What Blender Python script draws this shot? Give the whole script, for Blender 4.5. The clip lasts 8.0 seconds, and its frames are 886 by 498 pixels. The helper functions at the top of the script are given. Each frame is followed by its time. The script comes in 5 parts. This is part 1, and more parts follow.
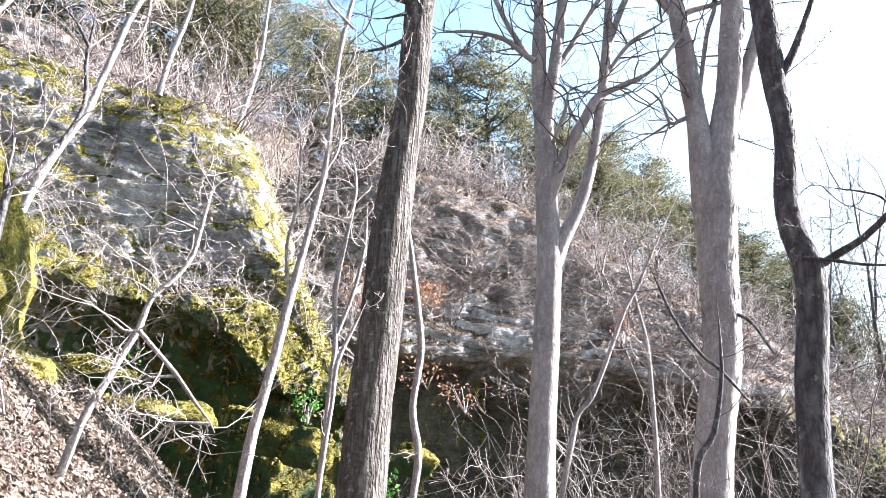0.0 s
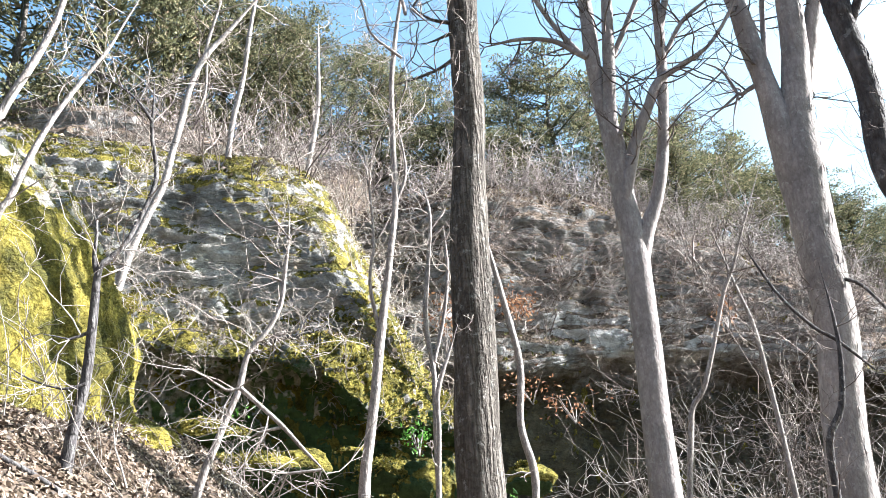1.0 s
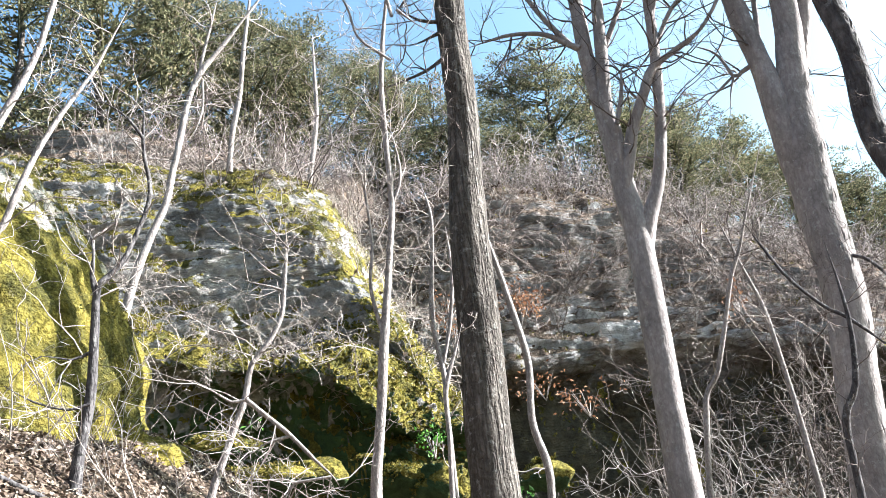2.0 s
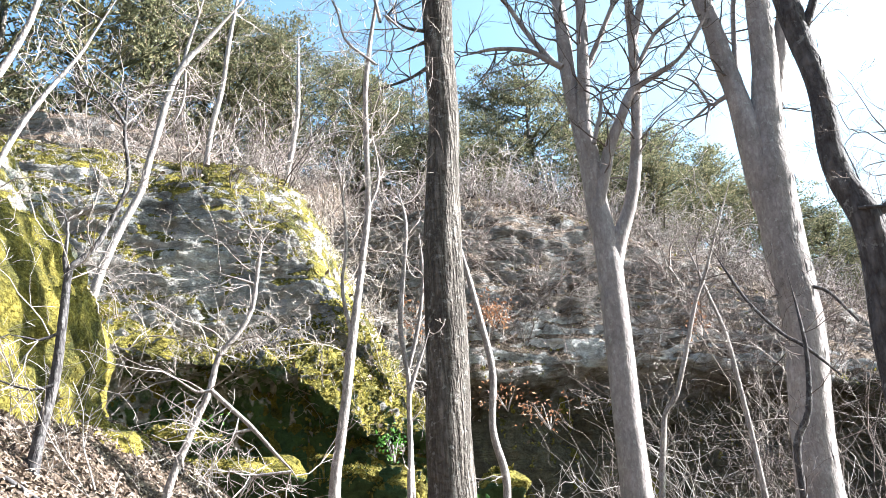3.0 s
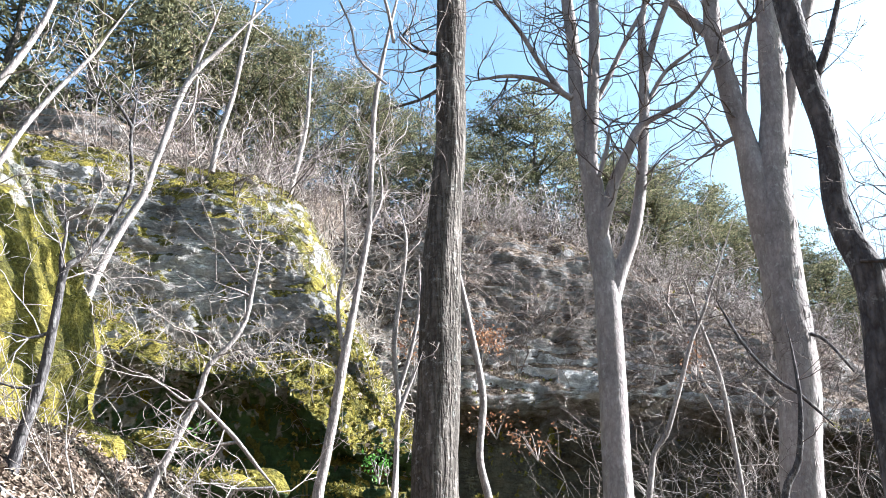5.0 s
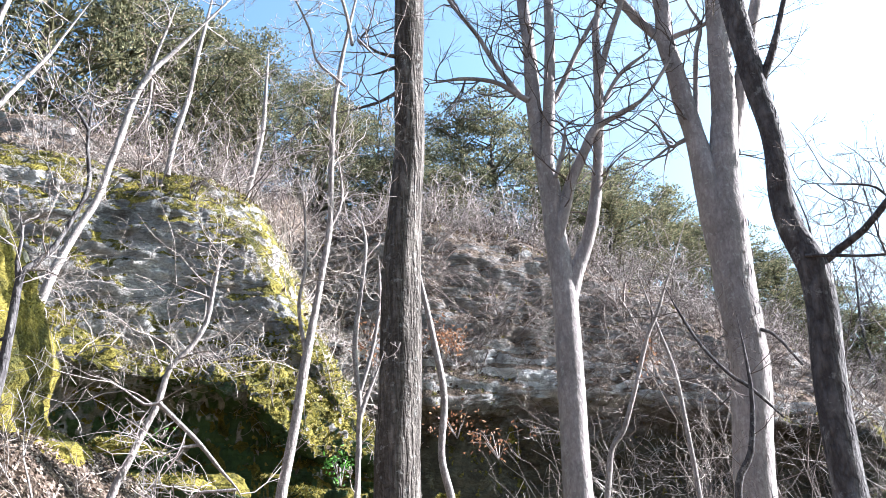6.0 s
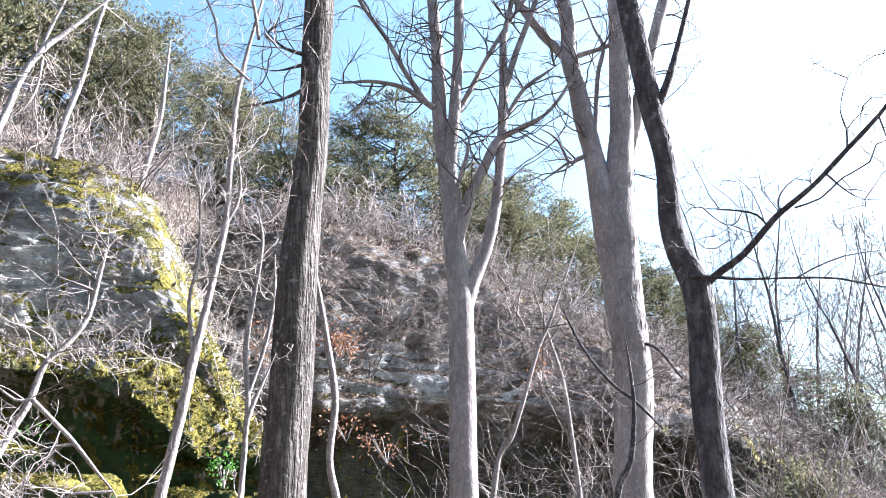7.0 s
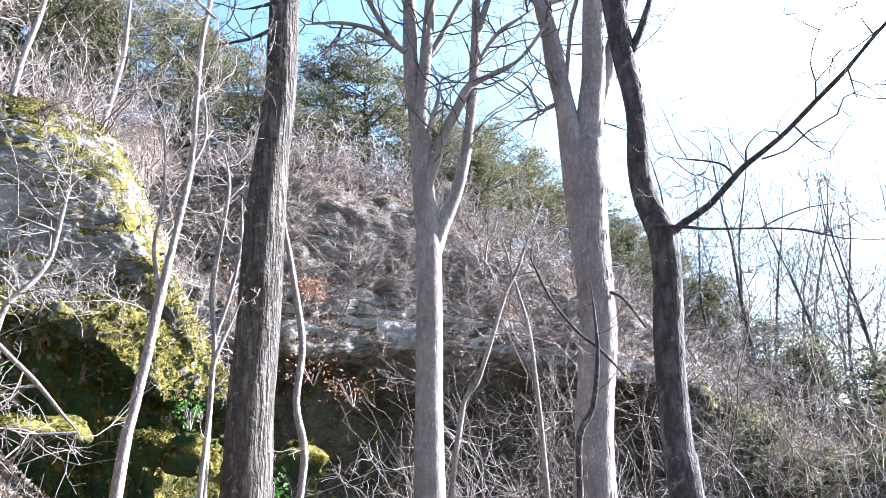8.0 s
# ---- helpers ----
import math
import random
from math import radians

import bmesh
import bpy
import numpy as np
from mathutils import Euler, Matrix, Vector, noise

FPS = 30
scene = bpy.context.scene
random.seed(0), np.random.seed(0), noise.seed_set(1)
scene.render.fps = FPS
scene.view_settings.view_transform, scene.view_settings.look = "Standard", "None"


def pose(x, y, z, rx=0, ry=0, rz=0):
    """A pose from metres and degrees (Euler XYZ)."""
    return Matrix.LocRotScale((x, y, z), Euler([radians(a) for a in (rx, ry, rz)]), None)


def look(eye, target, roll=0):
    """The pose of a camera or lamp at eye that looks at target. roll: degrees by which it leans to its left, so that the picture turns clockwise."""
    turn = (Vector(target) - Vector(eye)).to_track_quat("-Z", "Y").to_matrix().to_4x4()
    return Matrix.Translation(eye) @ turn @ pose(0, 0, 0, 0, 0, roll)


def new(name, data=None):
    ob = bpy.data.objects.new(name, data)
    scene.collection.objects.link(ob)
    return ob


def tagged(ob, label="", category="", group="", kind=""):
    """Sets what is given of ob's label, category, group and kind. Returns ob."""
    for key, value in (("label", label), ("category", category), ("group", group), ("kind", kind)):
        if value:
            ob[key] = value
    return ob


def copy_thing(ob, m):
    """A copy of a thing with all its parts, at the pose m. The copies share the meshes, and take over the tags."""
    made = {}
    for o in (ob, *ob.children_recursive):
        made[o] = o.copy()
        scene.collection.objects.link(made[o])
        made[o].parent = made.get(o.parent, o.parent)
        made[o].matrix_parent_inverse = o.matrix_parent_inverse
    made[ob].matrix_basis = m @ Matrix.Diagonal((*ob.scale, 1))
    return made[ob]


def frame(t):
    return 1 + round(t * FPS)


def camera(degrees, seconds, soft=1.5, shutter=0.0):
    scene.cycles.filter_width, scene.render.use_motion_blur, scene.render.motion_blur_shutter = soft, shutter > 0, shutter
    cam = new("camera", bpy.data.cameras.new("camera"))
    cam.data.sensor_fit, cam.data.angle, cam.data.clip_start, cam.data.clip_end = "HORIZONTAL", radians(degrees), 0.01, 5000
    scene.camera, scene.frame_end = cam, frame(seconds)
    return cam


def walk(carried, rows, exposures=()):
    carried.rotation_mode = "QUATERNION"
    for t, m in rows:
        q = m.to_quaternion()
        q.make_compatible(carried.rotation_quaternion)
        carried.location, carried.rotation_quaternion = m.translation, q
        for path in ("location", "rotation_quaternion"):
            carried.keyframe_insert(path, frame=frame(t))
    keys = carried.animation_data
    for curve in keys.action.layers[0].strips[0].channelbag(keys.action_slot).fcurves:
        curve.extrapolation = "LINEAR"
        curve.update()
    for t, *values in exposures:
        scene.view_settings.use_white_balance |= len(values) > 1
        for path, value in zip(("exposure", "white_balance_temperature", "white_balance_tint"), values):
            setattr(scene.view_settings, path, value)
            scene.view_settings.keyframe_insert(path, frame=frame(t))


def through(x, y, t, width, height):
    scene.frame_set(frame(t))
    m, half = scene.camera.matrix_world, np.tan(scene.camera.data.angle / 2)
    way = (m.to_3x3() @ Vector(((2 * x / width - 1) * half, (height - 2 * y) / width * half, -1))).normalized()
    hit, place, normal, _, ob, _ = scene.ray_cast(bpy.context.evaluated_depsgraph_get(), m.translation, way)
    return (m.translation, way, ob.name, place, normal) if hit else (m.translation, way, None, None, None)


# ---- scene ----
# A wooded sandstone bluff in winter sun, seen by a hand-held camera that turns on the spot.
cam = camera(56.6, 8.0, soft=0.7)
PATH = [
    (0.0, pose(-0.000, 0.000, 1.600, 107.17, -3.50, -1.08)),
    (0.5, pose(-0.010, 0.053, 1.595, 107.56, -1.74, 2.28)),
    (1.0, pose(0.014, 0.079, 1.622, 108.46, 3.54, 7.22)),
    (1.2, pose(0.049, 0.102, 1.621, 109.03, 4.72, 7.92)),
    (2.3, pose(0.098, 0.132, 1.557, 108.31, 7.54, 8.74)),
    (2.5, pose(0.081, 0.084, 1.525, 107.60, 8.49, 8.22)),
    (3.0, pose(0.094, 0.052, 1.544, 109.21, 3.68, 5.98)),
    (3.5, pose(0.117, 0.069, 1.563, 111.90, 1.89, 6.90)),
    (4.0, pose(0.085, 0.000, 1.536, 109.09, 0.25, 5.77)),
    (4.2, pose(0.089, 0.014, 1.559, 110.04, 0.33, 6.33)),
    (5.3, pose(0.102, 0.074, 1.570, 111.15, 0.57, 4.04)),
    (5.5, pose(0.090, 0.036, 1.548, 112.01, 1.40, 4.24)),
    (6.0, pose(0.086, 0.007, 1.532, 110.76, 1.70, 2.16)),
    (6.5, pose(0.105, 0.054, 1.562, 109.79, 1.01, -1.16)),
    (7.0, pose(0.090, 0.006, 1.544, 110.79, 1.51, -5.40)),
    (7.5, pose(0.097, 0.031, 1.555, 107.76, 2.50, -5.55)),
    (8.0, pose(0.091, 0.016, 1.538, 107.08, 1.38, -7.75)),
]
walk(cam, PATH, exposures=[(0.0, 3.35, 5700, 20), (0.5, 3.3, 5750, 18), (1.0, 2.95, 5800, 13), (2.5, 2.85, 5800, 13), (3.0, 3.1, 5800, 13), (3.5, 3.05, 5800, 12), (4.0, 2.8, 5750, 12), (5.5, 2.84, 5600, 16), (6.5, 2.96, 5550, 19), (8.0, 3.14, 5400, 21)])

# ---- light ----
SUN_AZ, SUN_EL = 76.0, 31.0     # degrees to the right of +y, degrees above the horizon
world = bpy.data.worlds.new("sky")
scene.world = world
world.use_nodes = True
wn = world.node_tree
sky = wn.nodes.new("ShaderNodeTexSky")
sky.sky_type = "NISHITA"
sky.sun_disc = False
sky.sun_elevation = radians(SUN_EL)
sky.sun_rotation = radians(SUN_AZ)
sky.air_density, sky.dust_density, sky.ozone_density = 1.0, 5.0, 0.0
wn.nodes["Background"].inputs["Strength"].default_value = 0.05
haze = wn.nodes.new("ShaderNodeMix")          # a slightly cyan winter sky
haze.data_type, haze.blend_type = "RGBA", "MULTIPLY"
haze.inputs[0].default_value, haze.inputs[7].default_value = 1.0, (0.82, 1.08, 1.05, 1)
wn.links.new(sky.outputs["Color"], haze.inputs[6])
wn.links.new(haze.outputs[2], wn.nodes["Background"].inputs["Color"])
sun = new("sun", bpy.data.lights.new("sun", "SUN"))
sun.data.energy, sun.data.angle, sun.data.color = 5.0, radians(0.5), (1.0, 0.93, 0.82)
sx = math.sin(radians(SUN_AZ)) * math.cos(radians(SUN_EL))
sy = math.cos(radians(SUN_AZ)) * math.cos(radians(SUN_EL))
sz = math.sin(radians(SUN_EL))
sun.matrix_world = look((40 * sx, 40 * sy, 40 * sz), (0, 0, 0))


# ---- materials ----
class Nodes:
    """A small builder for procedural materials."""

    def __init__(self, name, rough=0.85, spec=0.2):
        self.mat = bpy.data.materials.new(name)
        self.mat.use_nodes = True
        self.t = self.mat.node_tree
        self.b = self.t.nodes["Principled BSDF"]
        self.b.inputs["Roughness"].default_value = rough
        self.b.inputs["Specular IOR Level"].default_value = spec
        self.co = self.t.nodes.new("ShaderNodeTexCoord").outputs["Object"]

    def link(self, a, b):
        self.t.links.new(a, b)

    def scaled(self, sx, sy, sz):
        m = self.t.nodes.new("ShaderNodeMapping")
        m.inputs["Scale"].default_value = (sx, sy, sz)
        self.link(self.co, m.inputs["Vector"])
        return m.outputs["Vector"]

    def noise(self, scale, detail=4.0, vec=None, rough=0.6):
        n = self.t.nodes.new("ShaderNodeTexNoise")
        n.inputs["Scale"].default_value = scale
        n.inputs["Detail"].default_value = detail
        n.inputs["Roughness"].default_value = rough
        self.link(vec or self.co, n.inputs["Vector"])
        return n.outputs["Fac"]

    def voronoi(self, scale, vec=None, feature="F1"):
        n = self.t.nodes.new("ShaderNodeTexVoronoi")
        n.feature = feature
        n.inputs["Scale"].default_value = scale
        self.link(vec or self.co, n.inputs["Vector"])
        return n.outputs["Distance"]

    def ramp(self, fac, *stops):
        r = self.t.nodes.new("ShaderNodeValToRGB")
        el = r.color_ramp.elements
        while len(el) < len(stops):
            el.new(0.5)
        for e, (p, c) in zip(el, stops):
            e.position = p
            e.color = (*c, 1) if isinstance(c, tuple) else (c, c, c, 1)
        self.link(fac, r.inputs["Fac"])
        return r.outputs["Color"]

    def mix(self, fac, a, b, kind="MIX"):
        m = self.t.nodes.new("ShaderNodeMix")
        m.data_type, m.blend_type = "RGBA", kind
        for v, i in ((fac, 0), (a, 6), (b, 7)):
            if isinstance(v, tuple):
                m.inputs[i].default_value = (*v, 1)
            elif isinstance(v, (int, float)):
                m.inputs[i].default_value = v
            else:
                self.link(v, m.inputs[i])
        return m.outputs[2]

    def calc(self, op, a, b=0.0, clamp=False):
        m = self.t.nodes.new("ShaderNodeMath")
        m.operation, m.use_clamp = op, clamp
        for v, i in ((a, 0), (b, 1)):
            if isinstance(v, (int, float)):
                m.inputs[i].default_value = v
            else:
                self.link(v, m.inputs[i])
        return m.outputs[0]

    def normal_part(self, axis):
        g = self.t.nodes.new("ShaderNodeNewGeometry")
        s = self.t.nodes.new("ShaderNodeSeparateXYZ")
        self.link(g.outputs["Normal"], s.inputs[0])
        return s.outputs[axis]

    def place(self, axis):
        s = self.t.nodes.new("ShaderNodeSeparateXYZ")
        self.link(self.co, s.inputs[0])
        return s.outputs[axis]

    def random(self):
        return self.t.nodes.new("ShaderNodeObjectInfo").outputs["Random"]

    def island(self):
        return self.t.nodes.new("ShaderNodeNewGeometry").outputs["Random Per Island"]

    def color(self, c):
        self.link(c, self.b.inputs["Base Color"])
        return self

    def bump(self, h, strength=0.5, dist=0.02):
        n = self.t.nodes.new("ShaderNodeBump")
        n.inputs["Strength"].default_value = strength
        n.inputs["Distance"].default_value = dist
        self.link(h, n.inputs["Height"])
        self.link(n.outputs["Normal"], self.b.inputs["Normal"])
        return self


def bark_material(name, dark, mid, light, furrow=26.0, lichen=0.0, contrast=0.6, stretch=0.22, relief=0.02):
    """Bark of plates between wandering furrows, with lichen flecks."""
    n = Nodes(name, 0.92, 0.1)
    long = n.scaled(1, 1, stretch)
    a = n.calc("ABSOLUTE", n.calc("SUBTRACT", n.noise(furrow * 0.55, 3, long, 0.55), 0.5))
    b = n.calc("ABSOLUTE", n.calc("SUBTRACT", n.noise(furrow * 0.6, 2, n.scaled(1, 1, 0.8), 0.5), 0.5))
    plates = n.calc("ADD", n.calc("MULTIPLY", a, 6.0, True), n.calc("MULTIPLY", n.calc("MULTIPLY", b, 7.0, True), 0.4))
    plates = n.calc("MULTIPLY", plates, 0.72)
    f = n.noise(furrow * 2.2, 5, n.scaled(1, 1, 0.5), 0.7)
    h = n.calc("ADD", n.calc("MULTIPLY", plates, contrast), n.calc("MULTIPLY", f, 1 - contrast))
    c = n.ramp(h, (0.12, dark), (0.42, mid), (0.85, light))
    c = n.mix(1.0, c, n.ramp(n.noise(2.2, 5), (0.36, 0.75), (0.66, 1.2)), "MULTIPLY")
    if lichen:
        spots = n.ramp(n.noise(13, 6, None, 0.7), (0.58, 0.0), (0.64, 1.0))
        c = n.mix(n.calc("MULTIPLY", spots, lichen), c, (0.40, 0.41, 0.39))
    n.color(c)
    n.bump(n.calc("ADD", plates, n.calc("MULTIPLY", f, 0.6)), 0.8, relief)
    return n.mat


def rock_material(name, warm, moss_up, damp_shade_z, more=0.0, soil=0.0, bare=0.0, dry=0.0, foot=((0.03, 0.042, 0.022), (0.08, 0.098, 0.042)), seam=None):
    """Weathered sandstone with lichen; moss on what faces up; below the given z a dark foot colour for damp moss and
    for overhang shade. seam: a pale bed, its z at x = 0, fall per metre, half height.
    """
    n = Nodes(name, 0.92, 0.12)
    c = n.ramp(n.noise(0.75, 9, n.scaled(1, 1, 1.5), 0.68), (0.32, (0.11, 0.112, 0.112)), (0.45, (0.19, 0.192, 0.19)), (0.55, warm), (0.68, (0.32, 0.32, 0.315)))
    c = n.mix(0.9, c, n.ramp(n.noise(6.5, 8, None, 0.72), (0.32, 0.45), (0.5, 0.95), (0.68, 1.45)), "MULTIPLY")
    lines = n.ramp(n.calc("ABSOLUTE", n.calc("SUBTRACT", n.noise(1.1, 5, n.scaled(0.3, 0.3, 2.2)), 0.5)), (0.0, 0.45), (0.016, 0.0))
    c = n.mix(lines, c, (0.05, 0.045, 0.042))
    lichen = n.ramp(n.noise(3.2, 9, None, 0.75), (0.56 - bare, 0.0), (0.62 - bare, 0.75))
    c = n.mix(lichen, c, (0.30, 0.31, 0.305))
    rust = n.ramp(n.noise(0.9, 4, n.scaled(0.8, 0.8, 2.0)), (0.57, 0.0), (0.70, 0.55))
    c = n.mix(rust, c, (0.21, 0.155, 0.105))
    if seam:
        mid = n.calc("SUBTRACT", n.calc("ADD", n.place(2), n.calc("MULTIPLY", n.place(0), seam[1])), seam[0])
        mid = n.calc("ADD", n.calc("ABSOLUTE", mid), n.calc("MULTIPLY", n.calc("SUBTRACT", n.noise(0.8, 6, n.scaled(1, 1, 1.6), 0.65), 0.5), 2.4))
        bed = n.ramp(mid, (seam[2] * 0.6, 0.9), (seam[2] * 1.05, 0.0))
        c = n.mix(bed, c, n.ramp(n.noise(4.0, 7, None, 0.7), (0.36, (0.16, 0.155, 0.15)), (0.5, (0.40, 0.40, 0.40)), (0.62, (0.52, 0.52, 0.52))))
    pits = n.ramp(n.voronoi(1.5, n.scaled(1, 1, 1.7)), (0.05, 0.85), (0.13, 0.0))
    c = n.mix(n.calc("MULTIPLY", pits, n.ramp(n.noise(0.6, 3), (0.45, 0.0), (0.55, 1.0))), c, (0.03, 0.027, 0.025))
    up = n.normal_part(2)
    if soil:
        held = n.ramp(n.calc("ADD", up, n.calc("MULTIPLY", n.noise(2.5, 5), 0.6)), (0.50, 0.0), (0.72, soil))
        c = n.mix(held, c, n.ramp(n.noise(16, 5), (0.35, (0.045, 0.034, 0.026)), (0.68, (0.17, 0.13, 0.10))))
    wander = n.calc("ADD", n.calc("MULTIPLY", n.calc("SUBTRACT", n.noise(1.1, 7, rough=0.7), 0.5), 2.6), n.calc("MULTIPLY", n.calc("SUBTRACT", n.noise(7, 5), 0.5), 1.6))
    # Dark foot: mossy colour with the overhang's shade painted in, kept off right-facing rock.
    damp_shade = n.calc("ADD", n.calc("MULTIPLY", n.calc("SUBTRACT", damp_shade_z, n.place(2)), 0.8), n.calc("SUBTRACT", n.calc("MULTIPLY", wander, 0.6), n.calc("MULTIPLY", n.calc("MAXIMUM", n.normal_part(0), 0.0), dry)))
    damp_shade_mask = n.ramp(damp_shade, (0.2, 0.0), (0.6, 0.95))
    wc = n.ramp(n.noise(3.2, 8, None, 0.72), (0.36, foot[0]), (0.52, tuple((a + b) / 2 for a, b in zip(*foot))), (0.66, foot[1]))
    c = n.mix(damp_shade_mask, c, wc)
    facing = n.calc("ADD", n.calc("MULTIPLY", up, moss_up), n.calc("MULTIPLY", n.normal_part(0), 0.34))
    shelf = n.calc("MULTIPLY", n.calc("MAXIMUM", n.normal_part(0), 0.0), n.calc("MULTIPLY", n.calc("SUBTRACT", damp_shade_z + 0.6, n.place(2)), 0.8, True))
    facing = n.calc("ADD", facing, shelf)
    moss = n.ramp(n.calc("ADD", n.calc("ADD", facing, more), wander), (0.42, 0.0), (0.60, 1.0))
    mc = n.ramp(n.noise(2.6, 8, None, 0.72), (0.30, (0.018, 0.024, 0.010)), (0.44, (0.07, 0.066, 0.016)), (0.56, (0.155, 0.133, 0.026)), (0.68, (0.24, 0.198, 0.045)), (0.80, (0.33, 0.28, 0.14)))
    mc = n.mix(0.85, mc, n.ramp(n.noise(24, 5, None, 0.7), (0.3, 0.4), (0.7, 1.5)), "MULTIPLY")
    n.color(n.mix(moss, c, mc))
    relief = n.calc("ADD", n.calc("MULTIPLY", n.noise(3.0, 8, n.scaled(1, 1, 1.8), 0.65), 2.0), n.noise(16, 6, None, 0.7))
    relief = n.calc("SUBTRACT", relief, n.calc("MULTIPLY", lines, 0.5))
    relief = n.calc("ADD", relief, n.calc("MULTIPLY", n.calc("MULTIPLY", moss, n.noise(30, 4)), 1.2))
    n.bump(relief, 0.9, 0.07)
    return n.mat


def twig_material(name, a, b, c):
    n = Nodes(name, 0.85, 0.2)
    n.color(n.mix(0.5, n.ramp(n.island(), (0.0, a), (0.5, b), (1.0, c)), n.ramp(n.noise(9, 3), (0.3, a), (0.7, c))))
    return n.mat


def leaf_material(name, stops, shine=0.35, through=0.0, rough=0.6):
    n = Nodes(name, rough, shine)
    n.color(n.ramp(n.island(), *stops))
    if through:
        tr = n.t.nodes.new("ShaderNodeBsdfTranslucent")
        n.link(n.b.inputs["Base Color"].links[0].from_socket, tr.inputs["Color"])
        mx = n.t.nodes.new("ShaderNodeMixShader")
        mx.inputs[0].default_value = through
        n.link(n.b.outputs[0], mx.inputs[1])
        n.link(tr.outputs[0], mx.inputs[2])
        n.link(mx.outputs[0], n.t.nodes["Material Output"].inputs["Surface"])
    return n.mat


BARK = bark_material("bark_grey_furrowed", (0.034, 0.03, 0.027), (0.075, 0.067, 0.06), (0.16, 0.144, 0.13), 30, 0.3, 0.6, 0.13, 0.035)
BARK_SMOOTH = bark_material("bark_grey_smooth", (0.15, 0.134, 0.13), (0.225, 0.203, 0.198), (0.33, 0.305, 0.298), 28, 0.4, 0.4, 0.35, 0.005)
BARK_DARK = bark_material("bark_dark", (0.028, 0.026, 0.028), (0.066, 0.062, 0.064), (0.14, 0.134, 0.135), 36, 0.3, 0.5, 0.3, 0.012)
BARK_PALE = bark_material("bark_pale_sapling", (0.10, 0.088, 0.084), (0.22, 0.198, 0.19), (0.40, 0.37, 0.355), 70, 0.3, 0.5, 0.3, 0.004)
TWIG = twig_material("twig_grey_brown", (0.05, 0.042, 0.038), (0.15, 0.132, 0.122), (0.40, 0.365, 0.34))
TWIG_RED = twig_material("twig_reddish", (0.05, 0.039, 0.036), (0.15, 0.12, 0.11), (0.36, 0.31, 0.287))
TWIG_DARK = twig_material("twig_dark", (0.035, 0.03, 0.028), (0.08, 0.066, 0.06), (0.17, 0.14, 0.125))
TWIG_PALE = twig_material("twig_pale", (0.07, 0.06, 0.053), (0.20, 0.173, 0.157), (0.46, 0.415, 0.38))
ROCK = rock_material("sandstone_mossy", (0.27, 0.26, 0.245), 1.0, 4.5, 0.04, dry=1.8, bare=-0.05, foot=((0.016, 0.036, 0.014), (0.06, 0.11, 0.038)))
ROCK_MOSSY = rock_material("sandstone_moss_covered", (0.36, 0.33, 0.26), 0.5, 1.5, 0.12)
# The bluff's brown foot colour reaches its lip, painting in shade below the overhang.
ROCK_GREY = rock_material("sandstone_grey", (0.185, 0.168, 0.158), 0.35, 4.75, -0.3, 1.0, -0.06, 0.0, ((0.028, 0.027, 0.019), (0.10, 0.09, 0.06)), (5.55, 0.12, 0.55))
CEDAR = leaf_material("cedar_needles", ((0.0, (0.045, 0.05, 0.032)), (0.5, (0.115, 0.118, 0.064)), (0.85, (0.20, 0.192, 0.11)), (1.0, (0.24, 0.19, 0.13))), 0.1, 0.35, 0.85)
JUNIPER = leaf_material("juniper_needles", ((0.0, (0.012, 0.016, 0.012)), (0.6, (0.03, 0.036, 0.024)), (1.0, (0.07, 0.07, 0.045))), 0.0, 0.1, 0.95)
MOSS = leaf_material("moss_tuft", ((0.0, (0.03, 0.04, 0.012)), (0.4, (0.10, 0.095, 0.02)), (0.8, (0.205, 0.175, 0.036)), (1.0, (0.31, 0.255, 0.10))), 0.15, 0.3)
DRY_LEAF = leaf_material("dry_leaf", ((0.0, (0.03, 0.021, 0.016)), (0.4, (0.09, 0.065, 0.047)), (0.8, (0.185, 0.142, 0.107)), (1.0, (0.34, 0.28, 0.225))), 0.3, 0.15)
RUST_LEAF = leaf_material("rust_leaf", ((0.0, (0.12, 0.055, 0.03)), (0.6, (0.22, 0.11, 0.06)), (1.0, (0.36, 0.22, 0.13))), 0.3, 0.35)
GREEN_LEAF = leaf_material("green_leaf", ((0.0, (0.04, 0.13, 0.02)), (1.0, (0.12, 0.30, 0.04))), 0.5, 0.3)


def ground_material():
    n = Nodes("forest_floor", 0.95, 0.1)
    c = n.ramp(n.noise(9, 8, rough=0.7), (0.3, (0.03, 0.024, 0.018)), (0.5, (0.075, 0.056, 0.042)), (0.7, (0.18, 0.138, 0.105)))
    green = n.ramp(n.noise(0.7, 5), (0.56, 0.0), (0.68, 0.6))
    c = n.mix(green, c, (0.10, 0.12, 0.03))
    n.color(c)
    n.bump(n.calc("ADD", n.noise(22, 6), n.voronoi(14)), 1.0, 0.05)
    return n.mat


GROUND = ground_material()


